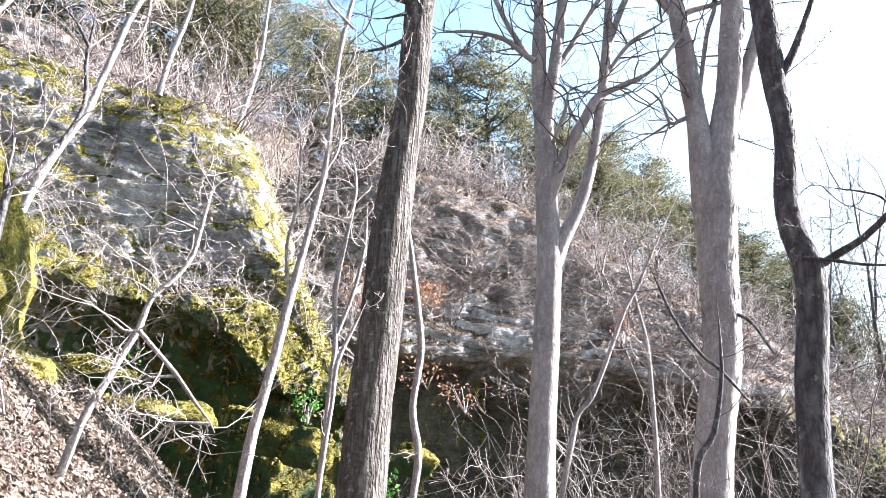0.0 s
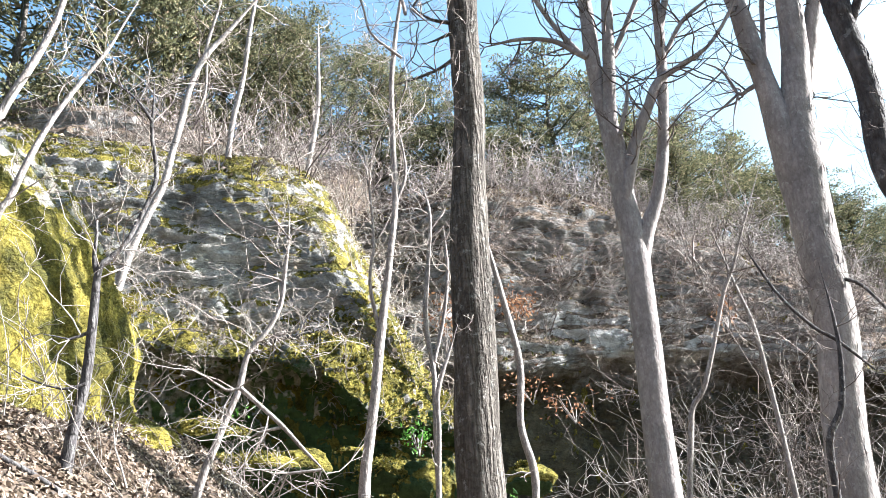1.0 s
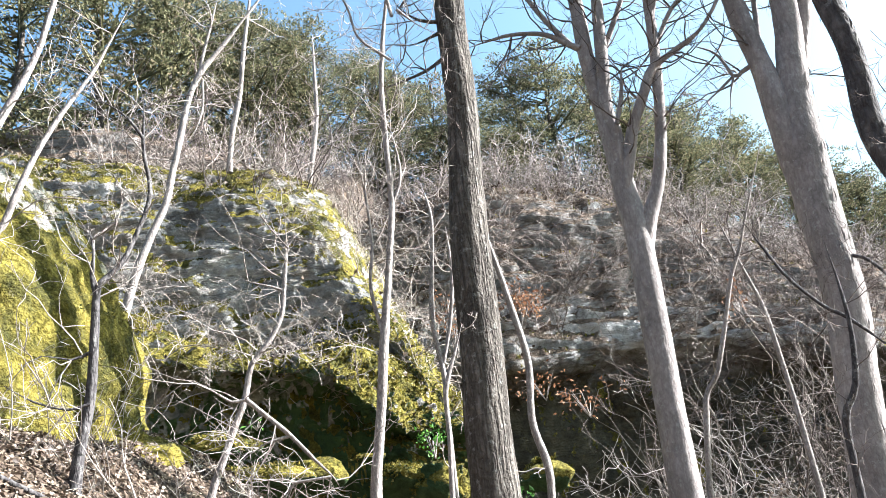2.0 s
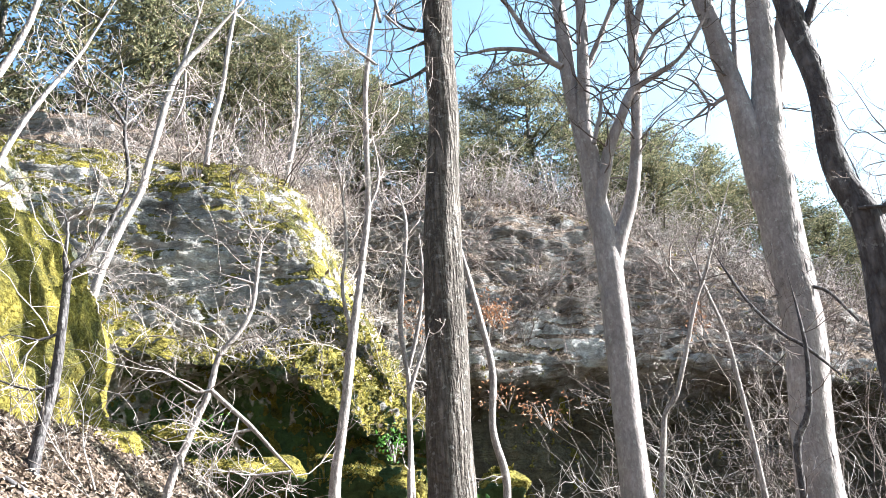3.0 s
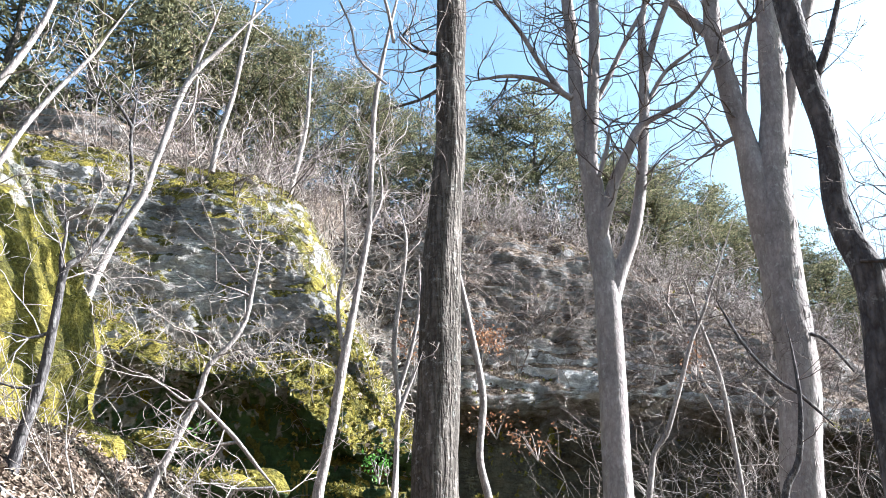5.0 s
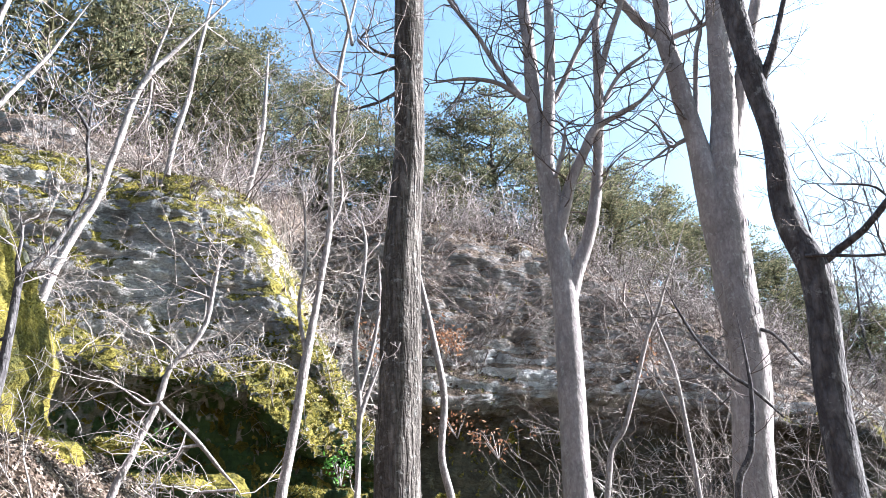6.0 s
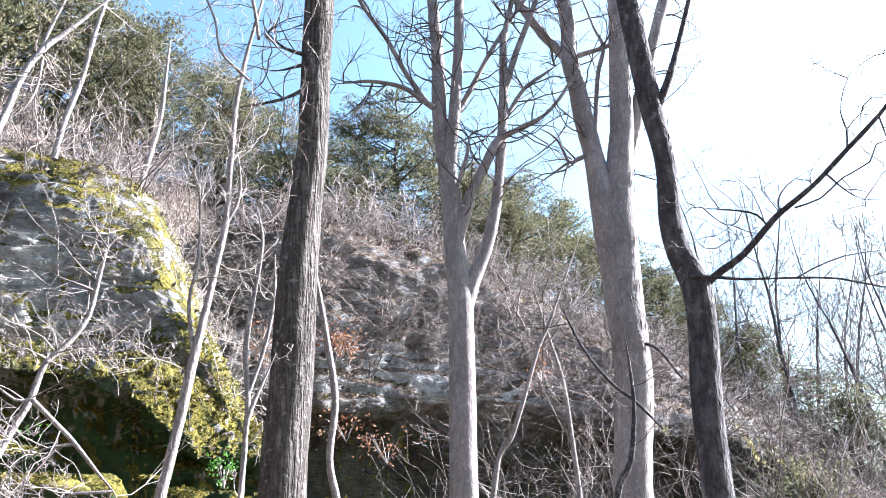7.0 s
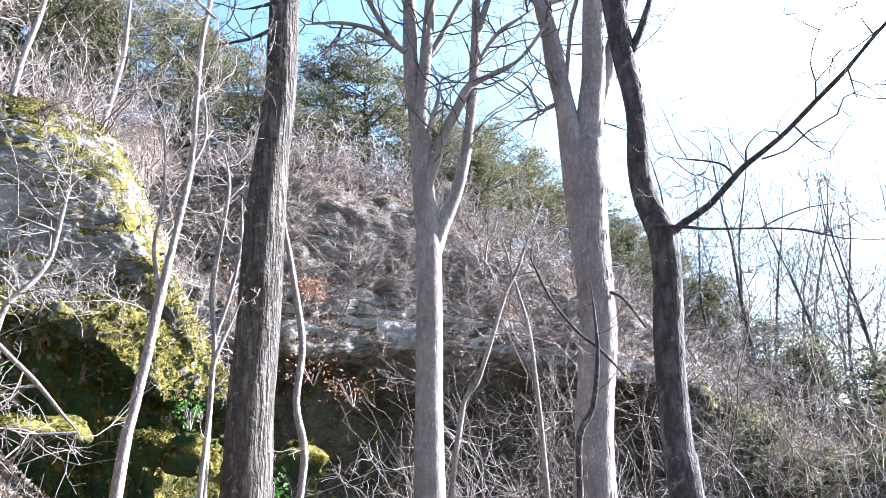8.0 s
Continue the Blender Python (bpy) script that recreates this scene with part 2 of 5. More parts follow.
# ---- building blocks ----
class Soup:
    """Collects vertices and faces for one mesh."""

    def __init__(self):
        self.v, self.f = [], []

    def tube(self, pts, sides=3, cap=False):
        """pts: (Vector, radius). A tube of rings along them, closed to a point at its end."""
        base, n = len(self.v), len(pts)
        side = None
        for i, (p, r) in enumerate(pts):
            d = (pts[min(i + 1, n - 1)][0] - pts[max(i - 1, 0)][0])
            d = d.normalized() if d.length > 1e-9 else Vector((0, 0, 1))
            if side is None:
                side = d.orthogonal().normalized()
            side = (side - d * side.dot(d))
            side = side.normalized() if side.length > 1e-6 else d.orthogonal().normalized()
            up = d.cross(side)
            for k in range(sides):
                a = 2 * math.pi * k / sides
                self.v.append(p + (side * math.cos(a) + up * math.sin(a)) * r)
        for i in range(n - 1):
            for k in range(sides):
                a, b = base + i * sides + k, base + i * sides + (k + 1) % sides
                self.f.append((a, b, b + sides, a + sides))
        if cap:
            self.f.append(tuple(base + (n - 1) * sides + k for k in range(sides)))

    def leaf(self, p, d, n, length, width, bend=0.2):
        """A small folded blade of two triangles and a tip."""
        s = d.cross(n)
        s = s.normalized() if s.length > 1e-6 else d.orthogonal().normalized()
        n = s.cross(d).normalized()
        b = len(self.v)
        m = p + d * (length * 0.5) + n * (length * bend)
        self.v += [p, m + s * (width / 2), p + d * length, m - s * (width / 2)]
        self.f += [(b, b + 1, b + 2), (b, b + 2, b + 3)]

    def needle(self, p, d, s, length, width):
        b = len(self.v)
        self.v += [p - s * (width / 2), p + s * (width / 2), p + d * length]
        self.f.append((b, b + 1, b + 2))

    def mesh(self, name, mat, smooth=True):
        me = bpy.data.meshes.new(name)
        me.from_pydata([tuple(v) for v in self.v], [], self.f)
        me.materials.append(mat)
        if smooth:
            me.polygons.foreach_set("use_smooth", [True] * len(me.polygons))
        me.update()
        return me


def part(name, soup, mat, parent, label="", smooth=True):
    ob = new(name, soup.mesh(name, mat, smooth))
    ob.parent = parent
    if label:
        ob["label"] = label
    return ob


def thing(name, at, label, category, group="", kind=""):
    ob = new(name)
    ob.location = at
    ob.empty_display_size = 0.2
    return tagged(ob, label, category, group, kind)


def spline(ctrl, step):
    """Catmull-Rom through (x, y, z, r) control points, resampled about every step metres."""
    c = [np.array(p, float) for p in ctrl]
    c = [2 * c[0] - c[1]] + c + [2 * c[-1] - c[-2]]
    out = []
    for i in range(1, len(c) - 2):
        a, b, d, e = c[i - 1:i + 3]
        k = max(2, int(np.linalg.norm(d[:3] - b[:3]) / step))
        for j in range(k):
            t = j / k
            out.append(0.5 * (2 * b + (d - a) * t + (2 * a - 5 * b + 4 * d - e) * t * t + (3 * b - a - 3 * d + e) * t ** 3))
    out.append(c[-2])
    return [(Vector(p[:3]), max(float(p[3]), 0.002)) for p in out]


def unit(rng):
    v = Vector((rng.gauss(0, 1), rng.gauss(0, 1), rng.gauss(0, 1)))
    return v.normalized() if v.length > 1e-6 else Vector((0, 0, 1))


def limb_soup(ctrl, origin, sides, step, rough=0.0, seed=0):
    """One trunk or limb, its surface lumpy by rough metres; coordinates relative to origin."""
    s = Soup()
    line = spline(ctrl, step)
    ends = len(line)
    s.tube([(p - origin, r * min(1.0, 0.25 + 0.15 * (ends - 1 - i))) for i, (p, r) in enumerate(line)], sides, True)
    if rough:
        off = Vector((seed * 3.1, 0, 0))
        n = len(s.v)
        rings = n // sides
        for i in range(rings):
            ring = s.v[i * sides:(i + 1) * sides]
            mid = sum(ring, Vector()) / sides
            for k, v in enumerate(ring):
                out = (v - mid)
                q = Vector((v.x * 14, v.y * 14, v.z * 2.2)) + off
                w = noise.noise(q) * 0.6 + noise.noise(q * 2.3) * 0.4 + noise.noise(Vector((v.x * 3, v.y * 3, v.z * 1.3)) + off) * 0.8
                s.v[i * sides + k] = v + out.normalized() * (w * rough)
    return s


FINE = 0.0025     # radius of the finest twigs
DETAIL = 3        # segments of the last twigs
STEP = 0.22       # length of a segment of the larger ones


def grow(soup, p, d, length, r, level, rng, lift=0.15, wiggle=0.35, kids=4, sides=3, spread=0.9, fine=None):
    """A wandering twig with side twigs of smaller levels."""
    n = min(max(4, int(length / STEP)), 9) if level else DETAIL
    pts, q, v = [], p.copy(), d.normalized()
    for i in range(n + 1):
        pts.append((q.copy(), max(r * (1 - 0.75 * i / n), fine or FINE)))
        v = (v + unit(rng) * wiggle * 0.5 + Vector((0, 0, lift * 0.3))).normalized()
        q = q + v * (length / n)
    soup.tube(pts, sides)
    if level > 0:
        for k in range(kids):
            t = rng.uniform(0.2, 0.98)
            i = int(t * n)
            a = (pts[min(i + 1, n)][0] - pts[max(i - 1, 0)][0]).normalized()
            w = (a * rng.uniform(0.4, 1.0) + unit(rng) * spread).normalized()
            grow(soup, pts[i][0], w, length * rng.uniform(0.3, 0.6) * (1.15 - 0.5 * t), pts[i][1] * 0.6, level - 1, rng,
                 lift, wiggle, max(2, kids - 1), sides, spread, fine)


def twigs_on(soup, ctrl, origin, n, length, rng, start=0.3, level=1, r=0.012, lift=0.10, kids=4, fine=None):
    """Side twigs along a limb's control line."""
    line = spline(ctrl, 0.15)
    for _ in range(n):
        i = int(rng.uniform(start, 1.0) * (len(line) - 1))
        p, rad = line[i]
        a = (line[min(i + 1, len(line) - 1)][0] - line[max(i - 1, 0)][0]).normalized()
        side = unit(rng)
        side = (side - a * side.dot(a)).normalized()
        w = (side + a * rng.uniform(0.2, 0.9)).normalized()
        grow(soup, p - origin + side * rad * 0.8, w, length * rng.uniform(0.5, 1.2), min(r, max(rad * 0.7, 0.004)), level, rng, lift, 0.85, kids, spread=1.15, fine=fine)


# ---- ground ----
def table(x, xs, ys):
    return float(np.interp(x, xs, ys))


def smooth01(t):
    t = max(0.0, min(1.0, t))
    return t * t * (3 - 2 * t)


def ground_z(x, y):
    """Height of the forest floor: a bank rising to the left, the foot of the bluff, and the hill on top of it."""
    near = table(y, (0, 2, 9, 12.5, 40), (0, 0.0, 0.2, 0.7, 1.6)) * (1.0 if x < 8 else max(0.2, 1 - (x - 8) / 14))
    bank = 0.88 * max(0.0, -x - 0.62)
    if x < -3.2:
        bank = 0.88 * 2.58 + 0.40 * (-x - 3.2)
    bank = min(bank, 5.0) * smooth01((y + 1) / 4.0)
    near += bank + (0.12 * max(0.0, -x - 1) - bank) * smooth01((y - 7.6) / 2.2)
    cliff = table(x, (-12, -6.0, -4.6, -3.2, 0, 8, 30), (13.2, 14.4, 15.0, 20.4, 20.6, 20.8, 20.5))
    rim = table(x, (-30, -9, -4, 0, 2, 5, 8, 11, 15, 20, 40), (10.5, 9.3, 8.5, 9.2, 9.2, 7.9, 6.4, 5.2, 3.4, 1.6, 0.5))
    ridge = table(x, (-30, -8, -3, 1, 6, 10, 13, 16, 19, 22, 40), (14, 12.2, 12.0, 11.0, 9.8, 8.2, 6.8, 5.2, 3.2, 1.8, 0.5))
    soft = 0.8 + max(0.0, x - 4) * 1.3 + 5.0 * max(0.0, 1 - abs(x + 4.0) / 1.8)
    top = rim + (ridge - rim) * smooth01((y - cliff) / 9.0)
    top *= 1 - 0.75 * smooth01((y - 34) / 60.0)
    z = near + (top - near) * smooth01((y - cliff + soft * 0.6) / soft)
    # Unseen slopes behind the camera and far left, added to block sky light.
    z += 16.0 * smooth01((-y - 4) / 20.0) + 7.0 * smooth01((-x - 13) / 14.0)
    return z + 0.10 * noise.noise(Vector((x * 0.9, y * 0.9, 0))) + 0.04 * noise.noise(Vector((x * 3, y * 3, 4)))


def steps(lo, hi, fine_lo, fine_hi, d):
    mid = list(np.arange(fine_lo, fine_hi + d / 2, d))
    out, s, v = [], d, fine_hi
    while v < hi:
        s *= 1.25
        v += s
        out.append(v)
    left, s, v = [], d, fine_lo
    while v > lo:
        s *= 1.25
        v -= s
        left.append(v)
    return left[::-1] + mid + out


def build_ground():
    xs, ys = steps(-900, 900, -11, 24, 0.3), steps(-900, 900, -3, 34, 0.3)
    s = Soup()
    s.v = [Vector((x, y, ground_z(x, y))) for y in ys for x in xs]
    w = len(xs)
    s.f = [(j * w + i, j * w + i + 1, (j + 1) * w + i + 1, (j + 1) * w + i) for j in range(len(ys) - 1) for i in range(w - 1)]
    ob = new("ground", s.mesh("ground", GROUND))
    tagged(ob, "leaf-strewn brown forest floor rising to a wooded ridge", "ground", kind="structure")


build_ground()


# ---- rock ----
def crag(v, amount, bed, strat=0.75):
    """Displacement of a rock face: stepped bedding planes, blocks, cracks and grain."""
    tilt = v.z * bed + 0.9 * noise.noise(Vector((v.x * 0.35, v.y * 0.35, v.z * 0.25)))
    f = tilt - math.floor(tilt)
    k = math.floor(tilt)
    depth = noise.noise(Vector((k * 7.3 + v.x * 0.22, v.y * 0.22, k * 3.1)))
    after = noise.noise(Vector(((k + 1) * 7.3 + v.x * 0.22, v.y * 0.22, (k + 1) * 3.1)))
    beds = depth + (after - depth) * smooth01((f - 0.78) / 0.22)
    gap = -0.9 * max(0.0, 1 - abs(f - 0.9) / 0.13)
    block = noise.noise(Vector((v.x * 0.9, v.y * 0.9, v.z * 1.1)))
    cell = noise.cell(Vector((v.x * 1.3 + k * 0.37, v.y * 1.3, k * 1.0)))
    lump = noise.fractal(Vector((v.x * 1.7, v.y * 1.7, v.z * 4.0)), 0.75, 2.2, 5)
    pocket = noise.noise(Vector((v.x * 2.1, v.y * 2.1, v.z * 2.6 + 9)))
    hollow = -0.4 * smooth01((pocket - 0.28) / 0.2)
    return amount * (strat * beds + 0.55 * block + 0.42 * lump + 0.33 * strat * gap + 0.16 * cell + hollow)


def rock_face(name, cols, mat, label, amount, bed, cave, nu=250, nv=210, strat=0.75, cushion=0.0):
    """A bluff lofted along x. A column: x, y of the lip, z of the cave floor, of the lip, of the ledge's back, the ledge's depth,
    z of the rim and its setback."""
    cols = np.array(cols, float)
    along = np.linspace(0, len(cols) - 1, nu)
    grid = []
    for u in along:
        x, y0, zf, zl, zb, ld, zr, st = (np.interp(u, range(len(cols)), cols[:, k]) for k in range(8))
        under = cave * (1 - smooth01((x - 6.0) / 2.5))
        prof = [(y0 + under, zf - 1.6), (y0 + under * 0.95, zf + 0.35 * (zl - zf)), (y0 + under * 0.85, zl - 0.10 * (zl - zf)),
                (y0 + 0.12, zl - 0.06), (y0, zl + 0.10), (y0 + 0.4 * ld, zl + 0.6 * (zb - zl)), (y0 + ld, zb),
                (y0 + ld + 0.10 * st, zb + 0.30 * (zr - zb)), (y0 + ld + 0.14 * st, zb + 0.52 * (zr - zb)),
                (y0 + ld + 0.26 * st, zb + 0.72 * (zr - zb)), (y0 + ld + 0.58 * st, zb + 0.90 * (zr - zb)), (y0 + ld + st, zr),
                (y0 + ld + st + 3.0, zr - 0.1)]
        k = np.linspace(0, len(prof) - 1, nv)
        py = np.interp(k, range(len(prof)), [p[0] for p in prof])
        pz = np.interp(k, range(len(prof)), [p[1] for p in prof])
        for _ in range(2):
            py[1:-1] = (py[:-2] + 2 * py[1:-1] + py[2:]) / 4
            pz[1:-1] = (pz[:-2] + 2 * pz[1:-1] + pz[2:]) / 4
        grid.append([(x, a, b) for a, b in zip(py, pz)])
    g = np.array(grid)
    tu, tv = np.gradient(g, axis=0), np.gradient(g, axis=1)
    nor = np.cross(tu, tv)
    nor /= np.linalg.norm(nor, axis=2, keepdims=True) + 1e-9
    s = Soup()
    for i in range(nu):
        for j in range(nv):
            v = Vector(g[i, j])
            puff = cushion * max(0.0, noise.fractal(v * 2.6, 0.7, 2.1, 4) + 0.15) * smooth01((5.4 - v.z) / 0.8) if cushion else 0.0
            s.v.append(v + Vector(nor[i, j]) * (crag(v, amount, bed, strat) + puff))
    s.f = [(i * nv + j, (i + 1) * nv + j, (i + 1) * nv + j + 1, i * nv + j + 1) for i in range(nu - 1) for j in range(nv - 1)]
    ob = new(name, s.mesh(name, mat))
    return tagged(ob, label, "rock", kind="structure")


BUTTRESS = [
    (-12.0, 9.8, 3.4, 5.0, 5.6, 1.0, 9.9, 2.4), (-9.0, 10.3, 3.2, 4.8, 5.4, 1.0, 9.3, 2.4),
    (-7.3, 10.6, 3.0, 4.6, 5.15, 1.0, 9.0, 2.4), (-6.0, 10.9, 2.8, 4.45, 5.0, 1.1, 8.7, 2.3),
    (-4.6, 11.0, 2.5, 3.95, 4.7, 1.3, 8.65, 2.2), (-3.65, 11.0, 2.3, 3.85, 4.5, 1.4, 7.8, 2.0),
    (-2.95, 10.9, 2.3, 3.74, 4.5, 1.4, 6.1, 1.3), (-2.65, 10.9, 2.3, 3.4, 4.35, 1.3, 5.4, 1.0), (-2.3, 10.9, 2.2, 3.02, 4.2, 1.2, 4.75, 0.6),
    (-1.75, 11.2, 2.2, 2.9, 3.55, 0.8, 3.75, 0.4), (-1.2, 11.6, 2.1, 2.8, 2.9, 0.3, 3.0, 0.3),
    (-1.15, 13.2, 2.0, 2.5, 2.6, 0.2, 2.7, 0.2)]
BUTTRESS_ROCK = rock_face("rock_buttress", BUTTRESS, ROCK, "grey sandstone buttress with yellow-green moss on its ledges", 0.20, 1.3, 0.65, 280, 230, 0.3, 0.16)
BLUFF = [
    (-6.55, 17.4, 3.0, 5.34, 6.65, 0.6, 9.2, 2.3),
    (-4.67, 17.0, 2.4, 4.96, 6.55, 0.6, 9.3, 2.2),
    (-3.27, 16.9, 2.0, 4.68, 6.46, 0.6, 9.3, 2.1),
    (-1.87, 16.7, 2.0, 4.68, 6.54, 0.6, 9.5, 2.0),
    (-0.75, 16.8, 2.1, 4.5, 6.64, 0.7, 9.5, 1.9000000000000001),
    (1.4, 17.6, 2.2, 4.8, 6.56, 0.7, 9.3, 1.8),
    (3.75, 18.2, 2.3, 4.7, 6.2, 0.7, 8.4, 1.9000000000000001),
    (5.82, 18.5, 2.3, 4.32, 5.54, 0.7, 7.3, 1.9000000000000001),
    (9.0, 19.0, 2.0, 3.58, 4.61, 0.7, 5.8, 2.1),
    (12.0, 19.8, 1.5, 2.54, 3.11, 0.9, 3.8, 2.6)]
BLUFF_ROCK = rock_face("rock_bluff", BLUFF, ROCK_GREY, "grey layered sandstone bluff with a dark shaded wall at its foot", 0.27, 1.1, 0.9, 260, 210, 0.6)

UPPER = [
    (-14.0, 15.2, 7.5, 10.8, 11.2, 0.3, 12.2, 1.2), (-10.0, 15.5, 7.5, 10.3, 10.7, 0.3, 11.6, 1.2), (-7.8, 16.0, 7.5, 9.8, 10.2, 0.3, 11.0, 1.2),
    (-6.2, 16.8, 7.5, 9.3, 9.6, 0.3, 10.2, 1.2), (-5.0, 18.0, 7.5, 8.7, 8.9, 0.3, 9.3, 1.2)]
rock_face("rock_outcrop", UPPER, ROCK_GREY, "weathered grey sandstone outcrop on the wooded slope", 0.25, 1.6, 0.3, 130, 90)


def boulder(name, at, size, mat, label, amount, seed, n=90, turn=0.0):
    s = Soup()
    spin = Matrix.Rotation(radians(turn), 3, "Z")
    for i in range(n + 1):
        th = math.pi * i / n
        for j in range(2 * n):
            ph = math.pi * j / n
            d = Vector((math.sin(th) * math.cos(ph), math.sin(th) * math.sin(ph), math.cos(th)))
            p = Vector((d.x * size[0], d.y * size[1], d.z * size[2]))
            q = p + Vector((seed * 7.0, 0, 0))
            s.v.append(spin @ (p + d * (0.8 * crag(q, amount, 1.2, 0.15) + amount * 0.3 * noise.fractal(q * 4.5, 0.8, 2.1, 4))))
    w = 2 * n
    s.f = [(i * w + j, (i + 1) * w + j, (i + 1) * w + (j + 1) % w, i * w + (j + 1) % w) for i in range(n) for j in range(w)]
    ob = new(name, s.mesh(name, mat))
    ob.location = at
    return tagged(ob, label, "boulder")


BOULDERS = [
    boulder("boulder", (-5.75, 7.55, 2.44), (1.75, 3.0, 3.15), ROCK_MOSSY, "huge sunlit sandstone boulder under yellow-green moss on the leafy bank", 0.24, 1, 105, 33.0),
    boulder("boulder", (-3.75, 6.9, 2.3), (0.6, 0.5, 0.34), ROCK_MOSSY, "small mossy boulder half buried in dry leaves", 0.22, 2, 50)]


# ---- moss and leaves ----
def moss_on(rock, count, low, seed, size=0.06, region=None, bare=0.0):
    """Tufts of moss over the upward faces of a rock."""
    rng = random.Random(seed)
    me, m = rock.data, rock.matrix_basis
    faces = [p for p in me.polygons if p.normal.z > low]
    weights = [p.area * max(0.05, p.normal.z) for p in faces]
    s = Soup()
    for p in rng.choices(faces, weights, k=count):
        c = p.center + rock.location
        if noise.noise(c * 0.9) + 0.5 * noise.noise(c * 3.1) < bare or (region and not region(c)):
            continue
        n = p.normal
        side = n.orthogonal().normalized()
        other = n.cross(side)
        q = c + side * rng.uniform(-0.05, 0.05) + other * rng.uniform(-0.05, 0.05)
        for _ in range(2):
            d = (n * rng.uniform(0.1, 0.7) + unit(rng)).normalized()
            s.leaf(q, d, n, size * rng.uniform(0.5, 1.5), size * rng.uniform(0.4, 0.9), 0.2)
    ob = new("moss", s.mesh("moss", MOSS, False))
    return tagged(ob, "yellow-green moss tufts over the sunlit rock ledges", "moss", kind="stuff")


moss_on(BUTTRESS_ROCK, 22000, 0.5, 61, 0.05)
moss_on(BUTTRESS_ROCK, 30000, -0.25, 65, 0.065, lambda c: c.x > -3.3 and c.z < 5.0 and c.y < 12.6 and c.z > 2.9, -0.7)
moss_on(BUTTRESS_ROCK, 12000, -0.6, 66, 0.06, lambda c: c.z < 4.3 and c.x > -7)
moss_on(BOULDERS[0], 9000, 0.12, 62, 0.03, lambda c: c.x > -6.3, -0.1)
moss_on(BOULDERS[1], 1500, 0.0, 63, 0.05)
moss_on(BLUFF_ROCK, 2500, 0.5, 64, 0.08)


def litter(count, x0, x1, y0, y1, size, seed):
    rng = random.Random(seed)
    s = Soup()
    for _ in range(count):
        x, y = rng.uniform(x0, x1), rng.uniform(y0, y1)
        z = ground_z(x, y)
        n = Vector((ground_z(x - 0.1, y) - ground_z(x + 0.1, y), ground_z(x, y - 0.1) - ground_z(x, y + 0.1), 0.2)).normalized()
        d = unit(rng)
        d = (d - n * d.dot(n) * rng.uniform(0.3, 1.0)).normalized()
        s.leaf(Vector((x, y, z + rng.uniform(0.005, 0.05))), d, n + unit(rng) * 0.6, size * rng.uniform(0.6, 1.4), size * rng.uniform(0.4, 0.8), rng.uniform(-0.25, 0.35))
    return s


ob = new("leaf_litter", litter(48000, -5.6, -1.0, 2.6, 8.0, 0.044, 71).mesh("leaf_litter", DRY_LEAF, False))
tagged(ob, "dry curled brown and tan leaves on the bank", "leaves", kind="stuff")
ob = new("leaf_litter", litter(4000, -7.0, 10.0, 8.5, 17.0, 0.10, 72).mesh("leaf_litter", DRY_LEAF, False))
tagged(ob, "dry brown leaves at the foot of the bluff", "leaves", kind="stuff")


def litter_on(rock, count, seed):
    rng = random.Random(seed)
    faces = [p for p in rock.data.polygons if p.normal.z > 0.6]
    s = Soup()
    for p in rng.choices(faces, [q.area for q in faces], k=count):
        d = (unit(rng) + p.normal * 0.1).normalized()
        s.leaf(p.center + p.normal * 0.02, d, p.normal + unit(rng) * 0.5, rng.uniform(0.07, 0.15), rng.uniform(0.05, 0.09), 0.2)
    ob = new("leaf_litter", s.mesh("leaf_litter", DRY_LEAF, False))
    tagged(ob, "dry brown leaves caught on the ledges of the rock", "leaves", kind="stuff")


litter_on(BUTTRESS_ROCK, 1800, 73)
litter_on(BLUFF_ROCK, 6000, 74)


# ---- shrubs ----
def shrub_mesh(name, seed, stems, height, mat, level=2, kids=4, arch=0.25, r=0.015, spread=0.9, wiggle=0.45, lift=0.10):
    rng = random.Random(seed)
    s = Soup()
    for _ in range(stems):
        a, q = rng.uniform(0, 2 * math.pi), rng.uniform(0, 0.7)
        d = Vector((math.cos(a) * q, math.sin(a) * q, 1)) + unit(rng) * arch
        grow(s, Vector((math.cos(a) * 0.4 * q, math.sin(a) * 0.4 * q, -0.15)), d, height * rng.uniform(0.55, 1.1), r * rng.uniform(0.6, 1.3),
             level, rng, lift, wiggle, kids, 3, spread)
    return s.mesh(name, mat)


FINE, STEP, DETAIL = 0.007, 0.26, 3
SHRUBS = [shrub_mesh("shrub", 20 + i, 5 + i % 3, 2.2 + 0.25 * i, (TWIG, TWIG_PALE, TWIG_RED, TWIG_DARK, TWIG_DARK, TWIG_RED)[i], kids=3, r=0.018, wiggle=0.75, spread=1.1) for i in range(6)]
TANGLES = [shrub_mesh("shrub", 120 + i, 8, (1.5, 1.8, 2.1, 1.7, 2.2)[i], (TWIG, TWIG_RED, TWIG, TWIG_DARK, TWIG_DARK)[i], kids=3, r=0.018, arch=0.9, spread=1.3, wiggle=1.1, lift=-0.05) for i in range(5)]
FINE, STEP, DETAIL = 0.0028, 0.16, 4
SMALL = [shrub_mesh("shrub", 220 + i, 5, 0.9 + 0.3 * i, TWIG, arch=0.6, r=0.008) for i in range(3)]
WILD_SMALL = [shrub_mesh("shrub", 420 + i, 3, 1.1 + 0.3 * i, TWIG_PALE, arch=0.9, kids=4, r=0.009, spread=1.3, wiggle=1.1, lift=-0.05) for i in range(4)]
FINE = 0.004
